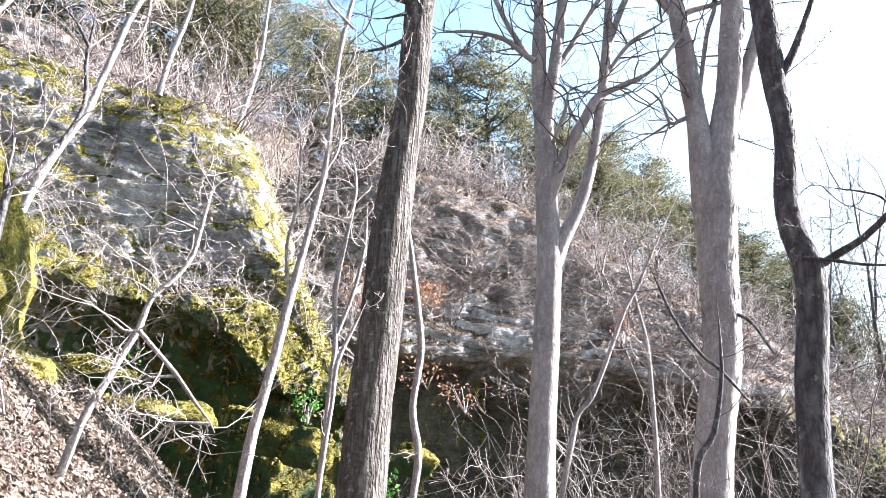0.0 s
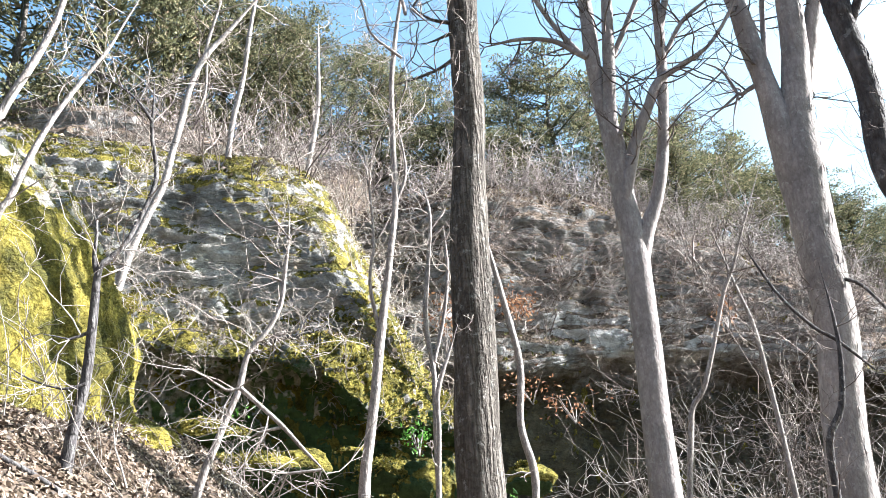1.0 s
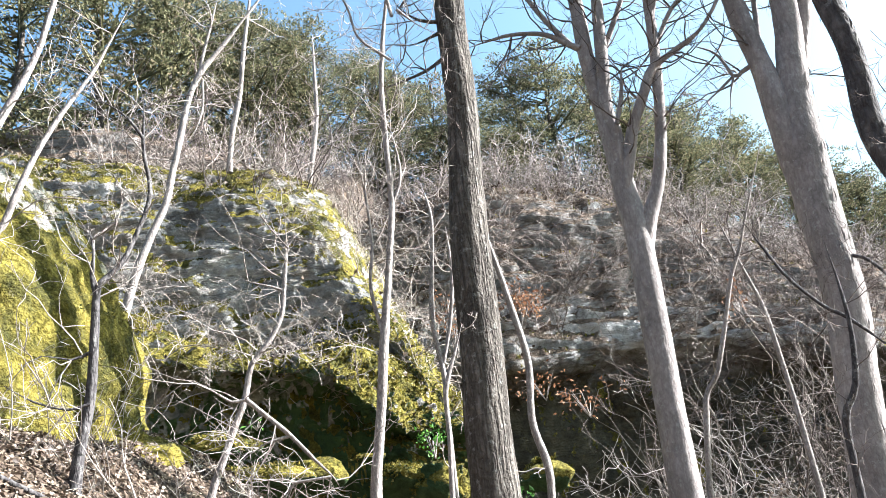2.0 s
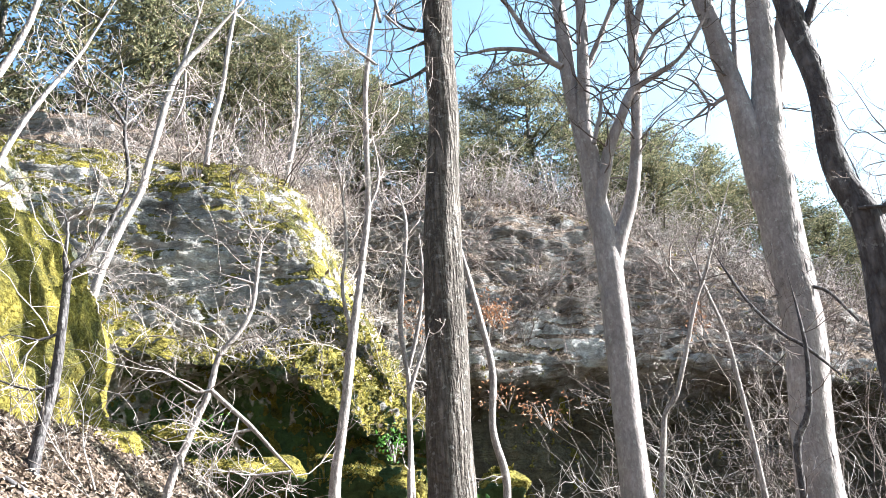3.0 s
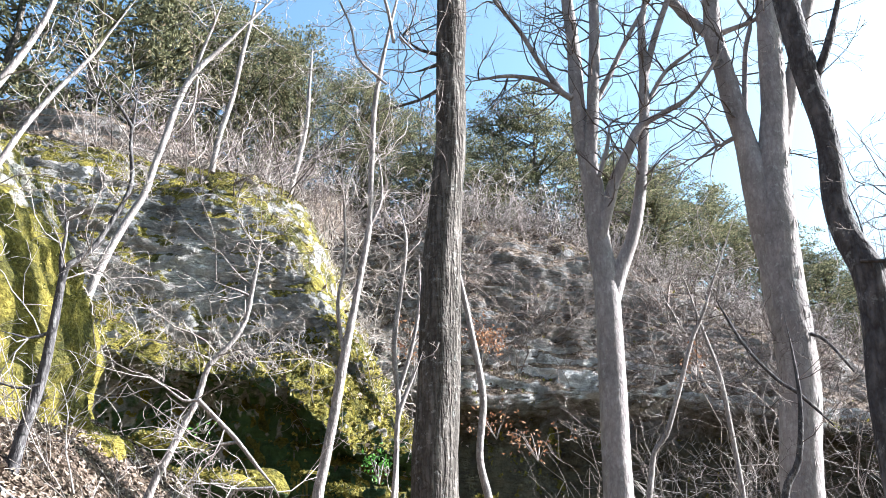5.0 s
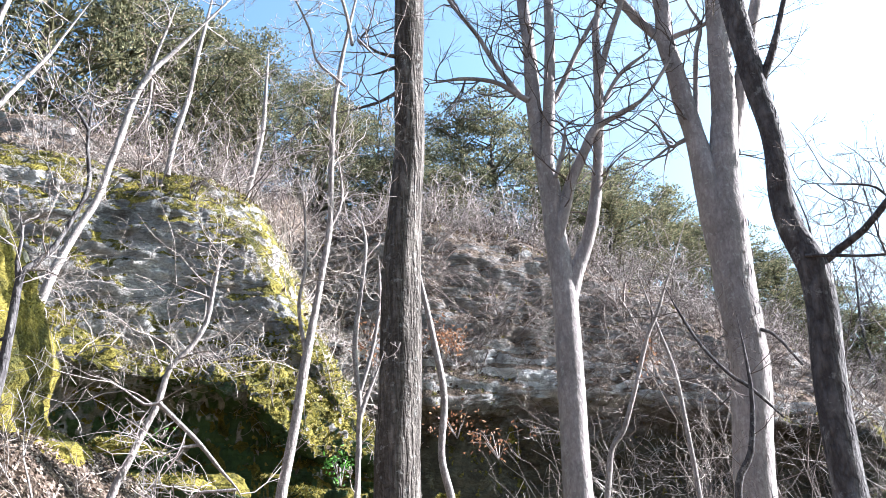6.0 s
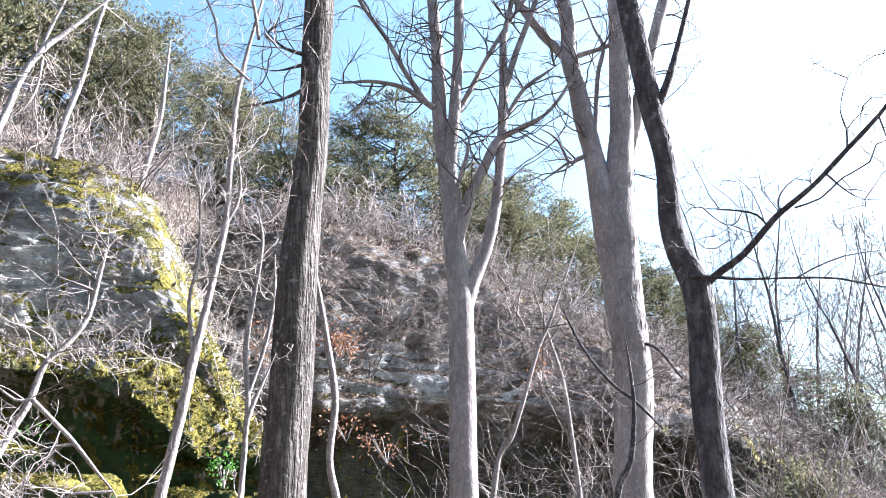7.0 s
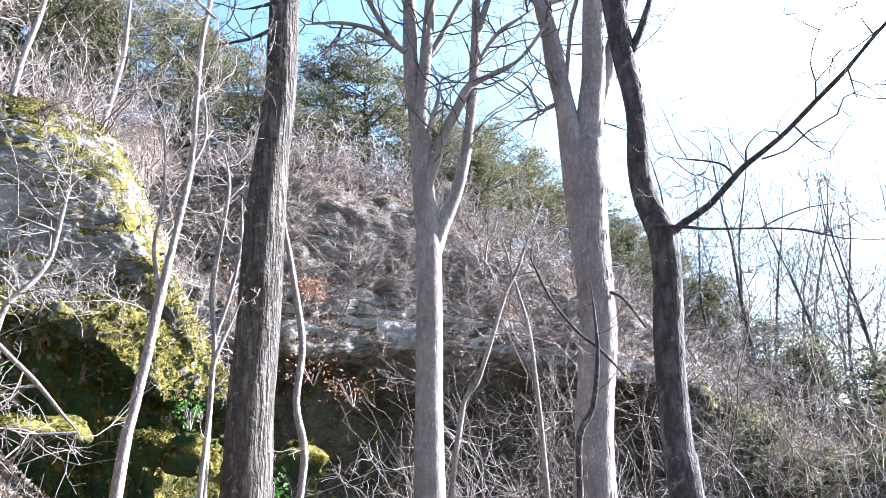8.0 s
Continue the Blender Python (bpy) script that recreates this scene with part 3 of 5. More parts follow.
WILD = [shrub_mesh("shrub", 520 + i, 4, 1.6 + 0.25 * i, (TWIG_PALE, TWIG, TWIG_RED, TWIG)[i], arch=0.9, kids=4, r=0.011, spread=1.3, wiggle=1.0, lift=0.0) for i in range(4)]
shrub_rng = random.Random(5)


def shrub_at(x, y, z, kinds, k, lean, label, group):
    ob = new("shrub", shrub_rng.choice(kinds))
    k *= shrub_rng.uniform(0.7, 1.25)
    ob.matrix_world = pose(x, y, z, shrub_rng.uniform(-lean, lean), shrub_rng.uniform(-lean, lean), shrub_rng.uniform(0, 360)) @ Matrix.Diagonal((k, k, k, 1))
    tagged(ob, label, "shrub", group)


def shrubs(n, x0, x1, y0, y1, size, label, group, kinds, lean=12):
    for _ in range(n):
        x, y = shrub_rng.uniform(x0, x1), shrub_rng.uniform(y0, y1)
        shrub_at(x, y, ground_z(x, y) - 0.05, kinds, size, lean, label, group)


def shrubs_on(rock, n, low, label, group, kinds, size, lean, region):
    faces = [p for p in rock.data.polygons if p.normal.z > low and region(p.center)]
    for p in shrub_rng.choices(faces, [q.area for q in faces], k=n):
        shrub_at(*(p.center - p.normal * 0.05), kinds, size, lean, label, group)


TALL = [shrub_mesh("shrub", 320 + i, 3, 4.8, (TWIG, TWIG_DARK, TWIG_RED, TWIG_DARK)[i], arch=0.35, kids=6, r=0.013, wiggle=0.95, spread=1.25, lift=0.25) for i in range(4)]
DARKS = [SHRUBS[3], TANGLES[3], TANGLES[4]]


def thicket(items, label):
    """Shrubs too dense to count, joined into one mesh; items: pose, size, mesh."""
    mats, co, quads, slots, base = [], [], [], [], 0
    for m, k, me in items:
        v = np.empty(len(me.vertices) * 3)
        me.vertices.foreach_get("co", v)
        f = np.empty(len(me.loops), dtype=np.int32)
        me.loops.foreach_get("vertex_index", f)
        a = np.array(m)
        co.append(v.reshape(-1, 3) @ (a[:3, :3] * k).T + a[:3, 3])
        quads.append(f + base)
        base += len(me.vertices)
        if me.materials[0] not in mats:
            mats.append(me.materials[0])
        slots.append(np.full(len(f) // 4, mats.index(me.materials[0]), dtype=np.int32))
    co, quads, slots = np.concatenate(co), np.concatenate(quads), np.concatenate(slots)
    me = bpy.data.meshes.new("brush")
    me.vertices.add(len(co))
    me.vertices.foreach_set("co", co.ravel())
    me.loops.add(len(quads))
    me.loops.foreach_set("vertex_index", quads)
    me.polygons.add(len(slots))
    me.polygons.foreach_set("loop_start", np.arange(0, len(quads), 4, dtype=np.int32))
    for mat in mats:
        me.materials.append(mat)
    me.polygons.foreach_set("material_index", slots)
    me.polygons.foreach_set("use_smooth", np.ones(len(slots), dtype=bool))
    me.update(calc_edges=True)
    return tagged(new("brush", me), label, "brush", kind="stuff")


def brush(n, zones, label, kinds):
    """n shrubs spread over zones of x0, x1, y0, y1, size, share."""
    items = []
    for _ in range(n):
        x0, x1, y0, y1, size, _ = shrub_rng.choices(zones, [z[5] for z in zones])[0]
        x, y = shrub_rng.uniform(x0, x1), shrub_rng.uniform(y0, y1)
        items.append((pose(x, y, ground_z(x, y) - 0.05, shrub_rng.uniform(-20, 20), shrub_rng.uniform(-20, 20), shrub_rng.uniform(0, 360)),
                      size * shrub_rng.uniform(0.7, 1.25), shrub_rng.choice(kinds)))
    thicket(items, label)


def brush_on(rock, n, label, kinds, size, region, out=0.8):
    """Shrubs rooted in the cracks of a rock face, reaching outwards and up."""
    faces = [p for p in rock.data.polygons if region(p.center) and p.normal.z > -0.3]
    items = []
    for p in shrub_rng.choices(faces, [q.area for q in faces], k=n):
        d = (p.normal * out + Vector((0, 0, 0.7)) + unit(shrub_rng) * 0.5).normalized()
        m = Matrix.Translation(p.center) @ d.to_track_quat("Z", "Y").to_matrix().to_4x4() @ pose(0, 0, 0, 0, 0, shrub_rng.uniform(0, 360))
        items.append((m, size * shrub_rng.uniform(0.6, 1.3), shrub_rng.choice(kinds)))
    thicket(items, label)


brush(140, [(-6.0, -3.2, 17.5, 21.0, 0.7, 26), (-4.8, 1.8, 16.0, 25.5, 1.0, 66), (-4.8, -2.3, 13.0, 17.5, 0.75, 48), (-11.0, -5.0, 14.6, 20.0, 0.9, 30), (0.0, 9.0, 20.4, 27.0, 0.95, 60)],
      "thicket of leafless reddish-brown shrubs on the slope above the rock", SHRUBS + TANGLES[:4] + DARKS)
brush(125, [(6.5, 22.0, 12.0, 29.0, 1.1, 70), (5.0, 14.0, 12.5, 17.0, 0.8, 10)], "thicket of leafless shrubs on the falling hillside",
      TANGLES[1:2] + WILD[2:3] + DARKS + DARKS + DARKS)
brush_on(BLUFF_ROCK, 230, "tangle of pale leafless twigs over the face of the bluff", WILD + WILD[2:3] * 2 + TANGLES[1:2] * 2, 1.0, lambda c: c.z > (2.6 if c.x > 1.8 else 5.4) and -3.5 < c.x < 12.5)
brush_on(BLUFF_ROCK, 70, "sunlit leafless twigs over the pale ledge of the bluff", WILD[:1] * 2 + WILD[2:3], 0.8, lambda c: 4.5 < c.z < 7.2 and -0.8 < c.x < 9.0, 1.1)
brush_on(BLUFF_ROCK, 60, "leafless shrubs along the rim of the bluff", TANGLES[:4] + WILD, 0.95, lambda c: c.z > 6.0 and c.y > 18.3 and -1.0 < c.x < 9.5, 0.3)
brush_on(BUTTRESS_ROCK, 60, "thin leafless twigs growing from cracks of the rock", WILD_SMALL, 1.15, lambda c: 4.0 < c.z < 8.6 and -8.5 < c.x < -2.0)
shrubs(12, -0.4, 9.5, 13.0, 16.5, 0.8, "leafless grey-brown tangled shrub at the foot of the bluff", "shrubs below the bluff", WILD + DARKS + DARKS, 25)
shrubs(20, 1.6, 10.5, 11.0, 15.0, 1.0, "tall thin-stemmed leafless shrub below the bluff", "shrubs below the bluff", TALL, 30)
shrubs(20, 1.4, 10.0, 11.5, 15.8, 1.15, "leafless shrub with crooked branches below the bluff", "shrubs below the bluff", WILD[1:], 35)
shrubs(7, 0.2, 9.0, 10.0, 13.0, 0.75, "low leafless tangled shrub among the trees", "shrubs among the trees", SMALL + DARKS, 35)
shrubs_on(BUTTRESS_ROCK, 26, 0.6, "leafless twiggy shrub rooted on the rim of the rock", "shrubs on the rock", SHRUBS, 0.8, 20, lambda c: c.z > 7.5 and c.x > -8)
shrubs_on(BUTTRESS_ROCK, 26, 0.55, "small leafless shrub rooted on a mossy ledge", "shrubs on the rock", WILD_SMALL, 1.2, 50, lambda c: 3.5 < c.z < 7 and c.x > -8)
shrubs_on(BLUFF_ROCK, 50, 0.3, "leafless shrub rooted on the ledges of the bluff", "shrubs on the bluff", SHRUBS[:2] + TANGLES + WILD, 0.75, 45, lambda c: c.z > 4.6 and -5.5 < c.x < 9)
shrubs(12, -4.4, -1.5, 4.2, 7.2, 0.8, "small leafless twiggy shrub on the leafy bank", "shrubs on the bank", SMALL, 40)
shrubs(8, -4.8, -1.2, 7.0, 9.8, 1.0, "small leafless twiggy shrub at the foot of the rock", "shrubs below the rock", WILD_SMALL, 30)
FINE = 0.0025


# ---- evergreens ----
def cedar(seed, height, width, sprays, blades=22):
    """A cedar: trunk and a ragged bushy crown of many small sprays."""
    rng = random.Random(seed)
    ob = thing("cedar_tree", (0, 0, 0), "olive-green cedar with a ragged bushy crown on the ridge", "tree", "cedars on the ridge")
    s = Soup()
    s.tube([(Vector((0.1 * math.sin(i), 0.1 * math.cos(i * 1.7), -0.3 + (height + 0.2) * i / 8)), 0.13 * (1 - i / 8.5)) for i in range(9)], 7, True)
    part("trunk", s, BARK, ob)
    s = Soup()
    boughs = []
    for _ in range(110):
        z = height * rng.uniform(0.06, 0.95)
        a = rng.uniform(0, 2 * math.pi)
        t = z / height
        reach = width * (1.02 - t) ** 0.5 * (0.5 + 0.5 * min(1, t * 4)) * rng.uniform(0.45, 1.15)
        tip = Vector((math.cos(a) * reach, math.sin(a) * reach, z + reach * rng.uniform(0.2, 0.7)))
        boughs.append((Vector((0, 0, z)), tip))
        s.tube([(Vector((0, 0, z)), 0.03), ((Vector((0, 0, z)) + tip) / 2 + unit(rng) * 0.1, 0.02), (tip, 0.006)], 3)
    for _ in range(sprays):
        base, tip = rng.choice(boughs)
        t = rng.uniform(0.2, 1.0) ** 0.5
        c = base.lerp(tip, t) + unit(rng) * rng.uniform(0, 0.4)
        size = rng.uniform(0.16, 0.36)
        for _ in range(blades):
            o = unit(rng)
            o.z = abs(o.z) * 0.8 - 0.15
            d = (o + Vector((0, 0, 0.35)) + unit(rng) * 0.7).normalized()
            s.leaf(c + o * size * rng.uniform(0.5, 1.0), d, o, rng.uniform(0.06, 0.12), rng.uniform(0.038, 0.065), 0.15)
    part("crown", s, CEDAR, ob, smooth=False)
    return ob


HEIGHTS = (6.0, 7.0, 5.0, 6.5)
CEDARS = [cedar(40 + i, HEIGHTS[i], (2.5, 2.8, 2.7, 2.3)[i], 430, 22) for i in range(4)]
cedar_rng = random.Random(9)
used = set()


def plant_cedar(x, y, top):
    k = cedar_rng.randrange(4)
    z = ground_z(x, y)
    sc = max(0.45, (top - z) / (HEIGHTS[k] * 1.04))
    w = max(0.95, min(sc, 1.3))
    m = pose(x, y, z - 0.1, 0, 0, cedar_rng.uniform(0, 360))
    ob = CEDARS[k] if k not in used else None
    if ob:
        used.add(k)
        ob.matrix_world = m
    else:
        ob = copy_thing(CEDARS[k], m)
    ob.scale = (w, w, sc)


SKYLINE = [(-11.8, 16.2, 17.9), (-10.2, 17.3, 17.8), (-9.1, 19.0, 18.3), (-8.3, 20.5, 18.0), (-8.1, 22.7, 18.7), (-6.9, 23.1, 18.1), (-5.3, 24.5, 17.7), (-4.0, 25.8, 17.5), (-2.8, 25.9, 17.1), (-1.5, 27.0, 16.7), (0.1, 24.1, 16.0), (1.2, 24.0, 16.3), (2.5, 25.0, 16.2), (4.1, 28.8, 16.2), (5.7, 28.5, 15.7), (7.8, 29.1, 15.2), (9.5, 29.6, 13.7), (11.6, 29.9, 12.3), (13.2, 30.3, 11.7), (15.5, 30.3, 10.0), (21.8, 31.2, 5.5)]
for x, y, top in SKYLINE:
    plant_cedar(x, y, top)
for x, y, up in ((-9.5, 19.5, 6.5), (-7.5, 20.2, 5.6), (-5.8, 21.0, 5.2), (-4.2, 22.4, 4.8), (-2.4, 23.6, 4.4), (-0.6, 22.8, 3.4),
                 (3.4, 23.6, 4.2), (5.0, 24.5, 4.8), (6.6, 25.0, 4.6), (8.6, 26.2, 4.4), (10.6, 27.0, 4.2), (12.4, 28.0, 4.2), (4.4, 22.4, 3.4),
                 (14.2, 28.6, 3.6), (16.6, 29.0, 3.0)):
    plant_cedar(x, y, ground_z(x, y) + up)


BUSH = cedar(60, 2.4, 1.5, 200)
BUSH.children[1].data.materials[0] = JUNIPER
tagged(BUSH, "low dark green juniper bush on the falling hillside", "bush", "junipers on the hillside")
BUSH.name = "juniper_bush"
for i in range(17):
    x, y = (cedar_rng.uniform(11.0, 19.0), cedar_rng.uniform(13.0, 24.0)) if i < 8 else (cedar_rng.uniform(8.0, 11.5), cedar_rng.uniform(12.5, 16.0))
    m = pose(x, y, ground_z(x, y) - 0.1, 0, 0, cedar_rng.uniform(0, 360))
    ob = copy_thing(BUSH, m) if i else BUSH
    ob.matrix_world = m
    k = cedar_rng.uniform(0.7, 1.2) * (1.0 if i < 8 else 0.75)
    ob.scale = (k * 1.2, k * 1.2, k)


# ---- far bare trees ----
def far_tree(seed, height):
    rng = random.Random(seed)
    ob = thing("bare_tree", (0, 0, 0), "leafless tree with fine branches beyond the hillside", "tree", "bare trees beyond the hill")
    s = Soup()
    line = []
    p, v = Vector((0, 0, -0.3)), Vector((0, 0, 1))
    for i in range(13):
        line.append((p.copy(), 0.085 * (1 - i / 13.5)))
        v = (v + unit(rng) * 0.13 + Vector((0, 0, 0.1))).normalized()
        p += v * height / 12
    s.tube(line, 7)
    part("trunk", s, BARK_DARK, ob)
    for _ in range(34):
        i = rng.randrange(3, 12)
        d = (unit(rng) + Vector((0, 0, 0.6))).normalized()
        t = Soup()
        grow(t, line[i][0], d, height * rng.uniform(0.2, 0.42) * (1.25 - i / 14), line[i][1] * 0.42, 2, rng, 0.35, 0.45, 3)
        part("branch", t, TWIG_DARK, ob)
    return ob


FINE = 0.006
FAR = [far_tree(300 + i, 10.0) for i in range(3)]
FINE = 0.0025
for i, (az, dist, k) in enumerate(((29, 31, 1.05), (25.5, 34, 1.1), (32, 36, 1.2), (34.5, 33, 1.05), (27, 40, 1.3), (36.5, 38, 1.3), (38.5, 34, 1.15), (31, 44, 1.5),
                                  (34, 46, 1.5), (41, 40, 1.4), (23.5, 42, 1.2), (30.2, 34, 0.9), (37.5, 45, 1.5), (43, 36, 1.2), (33.2, 29, 0.9), (35.6, 30, 1.0), (28.2, 36, 1.2), (39.6, 31, 1.0), (26.4, 30, 0.8), (41.8, 44, 1.5))):
    x, y = dist * math.sin(radians(az)), dist * math.cos(radians(az))
    m = pose(x, y, ground_z(x, y), 0, 0, 77 * i)
    ob = FAR[i] if i < 3 else copy_thing(FAR[i % 3], m)
    ob.matrix_world = m
    ob.scale = (k, k, k)


DETAIL = 5
STEP = 0.11


# ---- bare trees ----
def tree(name, label, mat, limbs, twig_mat, twigs=40, seed=1, group="", twig_len=0.7, rough=0.012, twig_r=0.012, level=2, cat="tree", start=0.35, kids=4, fine=0.002):
    """A leafless tree: the first limb is its trunk."""
    rng = random.Random(seed)
    o = Vector(limbs[0][0][:3])
    ob = thing(name, o, label, cat, group)
    total = sum(len(l) for l in limbs)
    for i, l in enumerate(limbs):
        big = max(p[3] for p in l) > 0.06
        part("trunk" if i == 0 else "limb", limb_soup(l, o, 24 if max(p[3] for p in l) > 0.12 else 14 if big else 8, 0.05 if big else 0.07,
                                                      rough if big else rough * 0.25, seed + i), mat, ob)
        n = max(1, int(twigs * len(l) / total)) if i else max(1, int(twigs * 0.3))
        for _ in range(n):
            s = Soup()
            twigs_on(s, l, o, 1, twig_len, rng, start if i == 0 else 0.2, level, twig_r, kids=kids, fine=fine)
            part("branch", s, twig_mat, ob)
    return ob


tree("oak_tree", "tall straight oak with grey furrowed bark, lit along one side", BARK, [
    [(-0.55, 6.94, 0.30, 0.240), (-0.53, 6.94, 2.17, 0.192), (-0.50, 6.94, 3.00, 0.185), (-0.47, 6.94, 4.01, 0.172), (-0.44, 6.95, 4.55, 0.156), (-0.39, 6.95, 5.13, 0.145), (-0.38, 6.95, 5.74, 0.145), (-0.36, 6.95, 7.08, 0.140), (-0.32, 6.96, 9.58, 0.087), (-0.28, 6.96, 12.08, 0.035)],
    [(-0.49, 6.83, 5.74, 0.022), (-0.66, 6.81, 5.63, 0.016), (-0.94, 6.77, 5.53, 0.014), (-1.17, 6.73, 5.47, 0.008)],
    [(-0.50, 6.83, 6.02, 0.020), (-0.72, 6.80, 5.93, 0.014), (-0.91, 6.78, 5.93, 0.008)],
    [(-0.49, 6.83, 6.14, 0.020), (-0.67, 6.81, 6.19, 0.014), (-0.84, 6.79, 6.35, 0.011), (-0.90, 6.78, 6.50, 0.009)]], TWIG_DARK, twigs=34, seed=1, twig_len=1.0, rough=0.014, start=0.68, twig_r=0.008)

tree("sapling", "thin pale sapling standing close behind the oak", BARK_PALE, [
    [(-0.16, 7.38, 0.50, 0.041), (-0.13, 7.38, 1.50, 0.033), (-0.10, 7.38, 1.98, 0.036), (-0.18, 7.38, 2.39, 0.033), (-0.14, 7.38, 2.90, 0.031), (-0.22, 7.38, 3.42, 0.029), (-0.28, 7.38, 3.75, 0.026), (-0.34, 7.37, 4.05, 0.021), (-0.45, 7.37, 4.54, 0.013), (-0.55, 7.36, 5.03, 0.005)]], TWIG_PALE, twigs=10, seed=2, cat='sapling', twig_len=0.5)

tree("ash_tree", "pale grey tree whose trunk forks into many upright stems", BARK_SMOOTH, [
    [(1.14, 8.81, 0.40, 0.200), (1.16, 8.81, 2.25, 0.152), (1.18, 8.81, 3.28, 0.146), (1.19, 8.80, 3.89, 0.142), (1.19, 8.80, 4.43, 0.140), (1.15, 8.81, 4.93, 0.126), (1.14, 8.81, 5.29, 0.122), (1.12, 8.81, 5.61, 0.117), (1.07, 8.82, 5.95, 0.095), (1.03, 8.82, 6.33, 0.090), (1.01, 8.82, 6.80, 0.088), (1.01, 8.82, 7.53, 0.081), (0.96, 8.83, 8.40, 0.069), (0.87, 8.84, 9.90, 0.043), (0.78, 8.85, 11.39, 0.017)],
    [(1.16, 8.75, 5.05, 0.065), (1.16, 8.75, 5.54, 0.086), (1.12, 8.75, 5.91, 0.074), (1.19, 8.74, 6.65, 0.070), (1.26, 8.73, 7.44, 0.065), (1.30, 8.73, 8.28, 0.057), (1.37, 8.72, 9.52, 0.036), (1.44, 8.71, 10.77, 0.014)],
    [(1.14, 8.81, 3.77, 0.063), (1.22, 8.80, 4.14, 0.095), (1.34, 8.78, 4.51, 0.090), (1.50, 8.76, 4.89, 0.078), (1.65, 8.73, 5.49, 0.063), (1.76, 8.71, 6.35, 0.059), (1.82, 8.70, 7.11, 0.057), (1.84, 8.70, 7.67, 0.044), (1.95, 8.68, 8.15, 0.034), (2.18, 8.63, 9.12, 0.021), (2.41, 8.58, 10.09, 0.009)],
    [(1.82, 8.70, 6.95, 0.043), (1.98, 8.67, 7.47, 0.040), (2.21, 8.62, 8.07, 0.034), (2.55, 8.54, 9.01, 0.021), (2.90, 8.46, 9.94, 0.008)],
    [(1.12, 8.75, 4.78, 0.058), (1.21, 8.74, 5.11, 0.078), (1.36, 8.72, 5.58, 0.066), (1.52, 8.69, 5.91, 0.061), (1.70, 8.66, 6.25, 0.055), (1.94, 8.62, 6.38, 0.034), (2.28, 8.54, 6.56, 0.024), (2.55, 8.46, 6.90, 0.018), (2.78, 8.39, 7.33, 0.011)],
    [(0.93, 8.53, 6.59, 0.044), (0.80, 8.54, 6.69, 0.038), (0.56, 8.56, 6.88, 0.031), (0.19, 8.57, 6.96, 0.024), (-0.15, 8.56, 6.92, 0.017), (-0.32, 8.56, 6.89, 0.010)],
    [(0.84, 8.54, 6.66, 0.038), (0.58, 8.56, 7.11, 0.031), (0.37, 8.56, 7.55, 0.029), (0.12, 8.57, 7.96, 0.026), (-0.07, 8.57, 8.32, 0.022), (-0.41, 8.56, 8.99, 0.014), (-0.76, 8.56, 9.66, 0.006)],
    [(1.21, 8.80, 6.64, 0.039), (1.42, 8.77, 7.04, 0.032), (1.64, 8.74, 7.48, 0.029), (1.85, 8.70, 7.84, 0.026), (2.03, 8.66, 8.13, 0.019), (2.43, 8.57, 8.76, 0.012), (2.83, 8.49, 9.38, 0.005)],
    [(1.84, 8.70, 6.63, 0.028), (2.06, 8.65, 6.97, 0.025), (2.34, 8.58, 7.17, 0.022), (2.53, 8.53, 7.30, 0.015)],
    [(1.18, 8.60, 5.61, 0.026), (1.30, 8.59, 5.99, 0.023), (1.34, 8.58, 6.24, 0.020), (1.40, 8.57, 6.36, 0.010)]], TWIG_DARK, twigs=190, seed=3, kids=3, twig_len=1.0, rough=0.009, start=0.6)

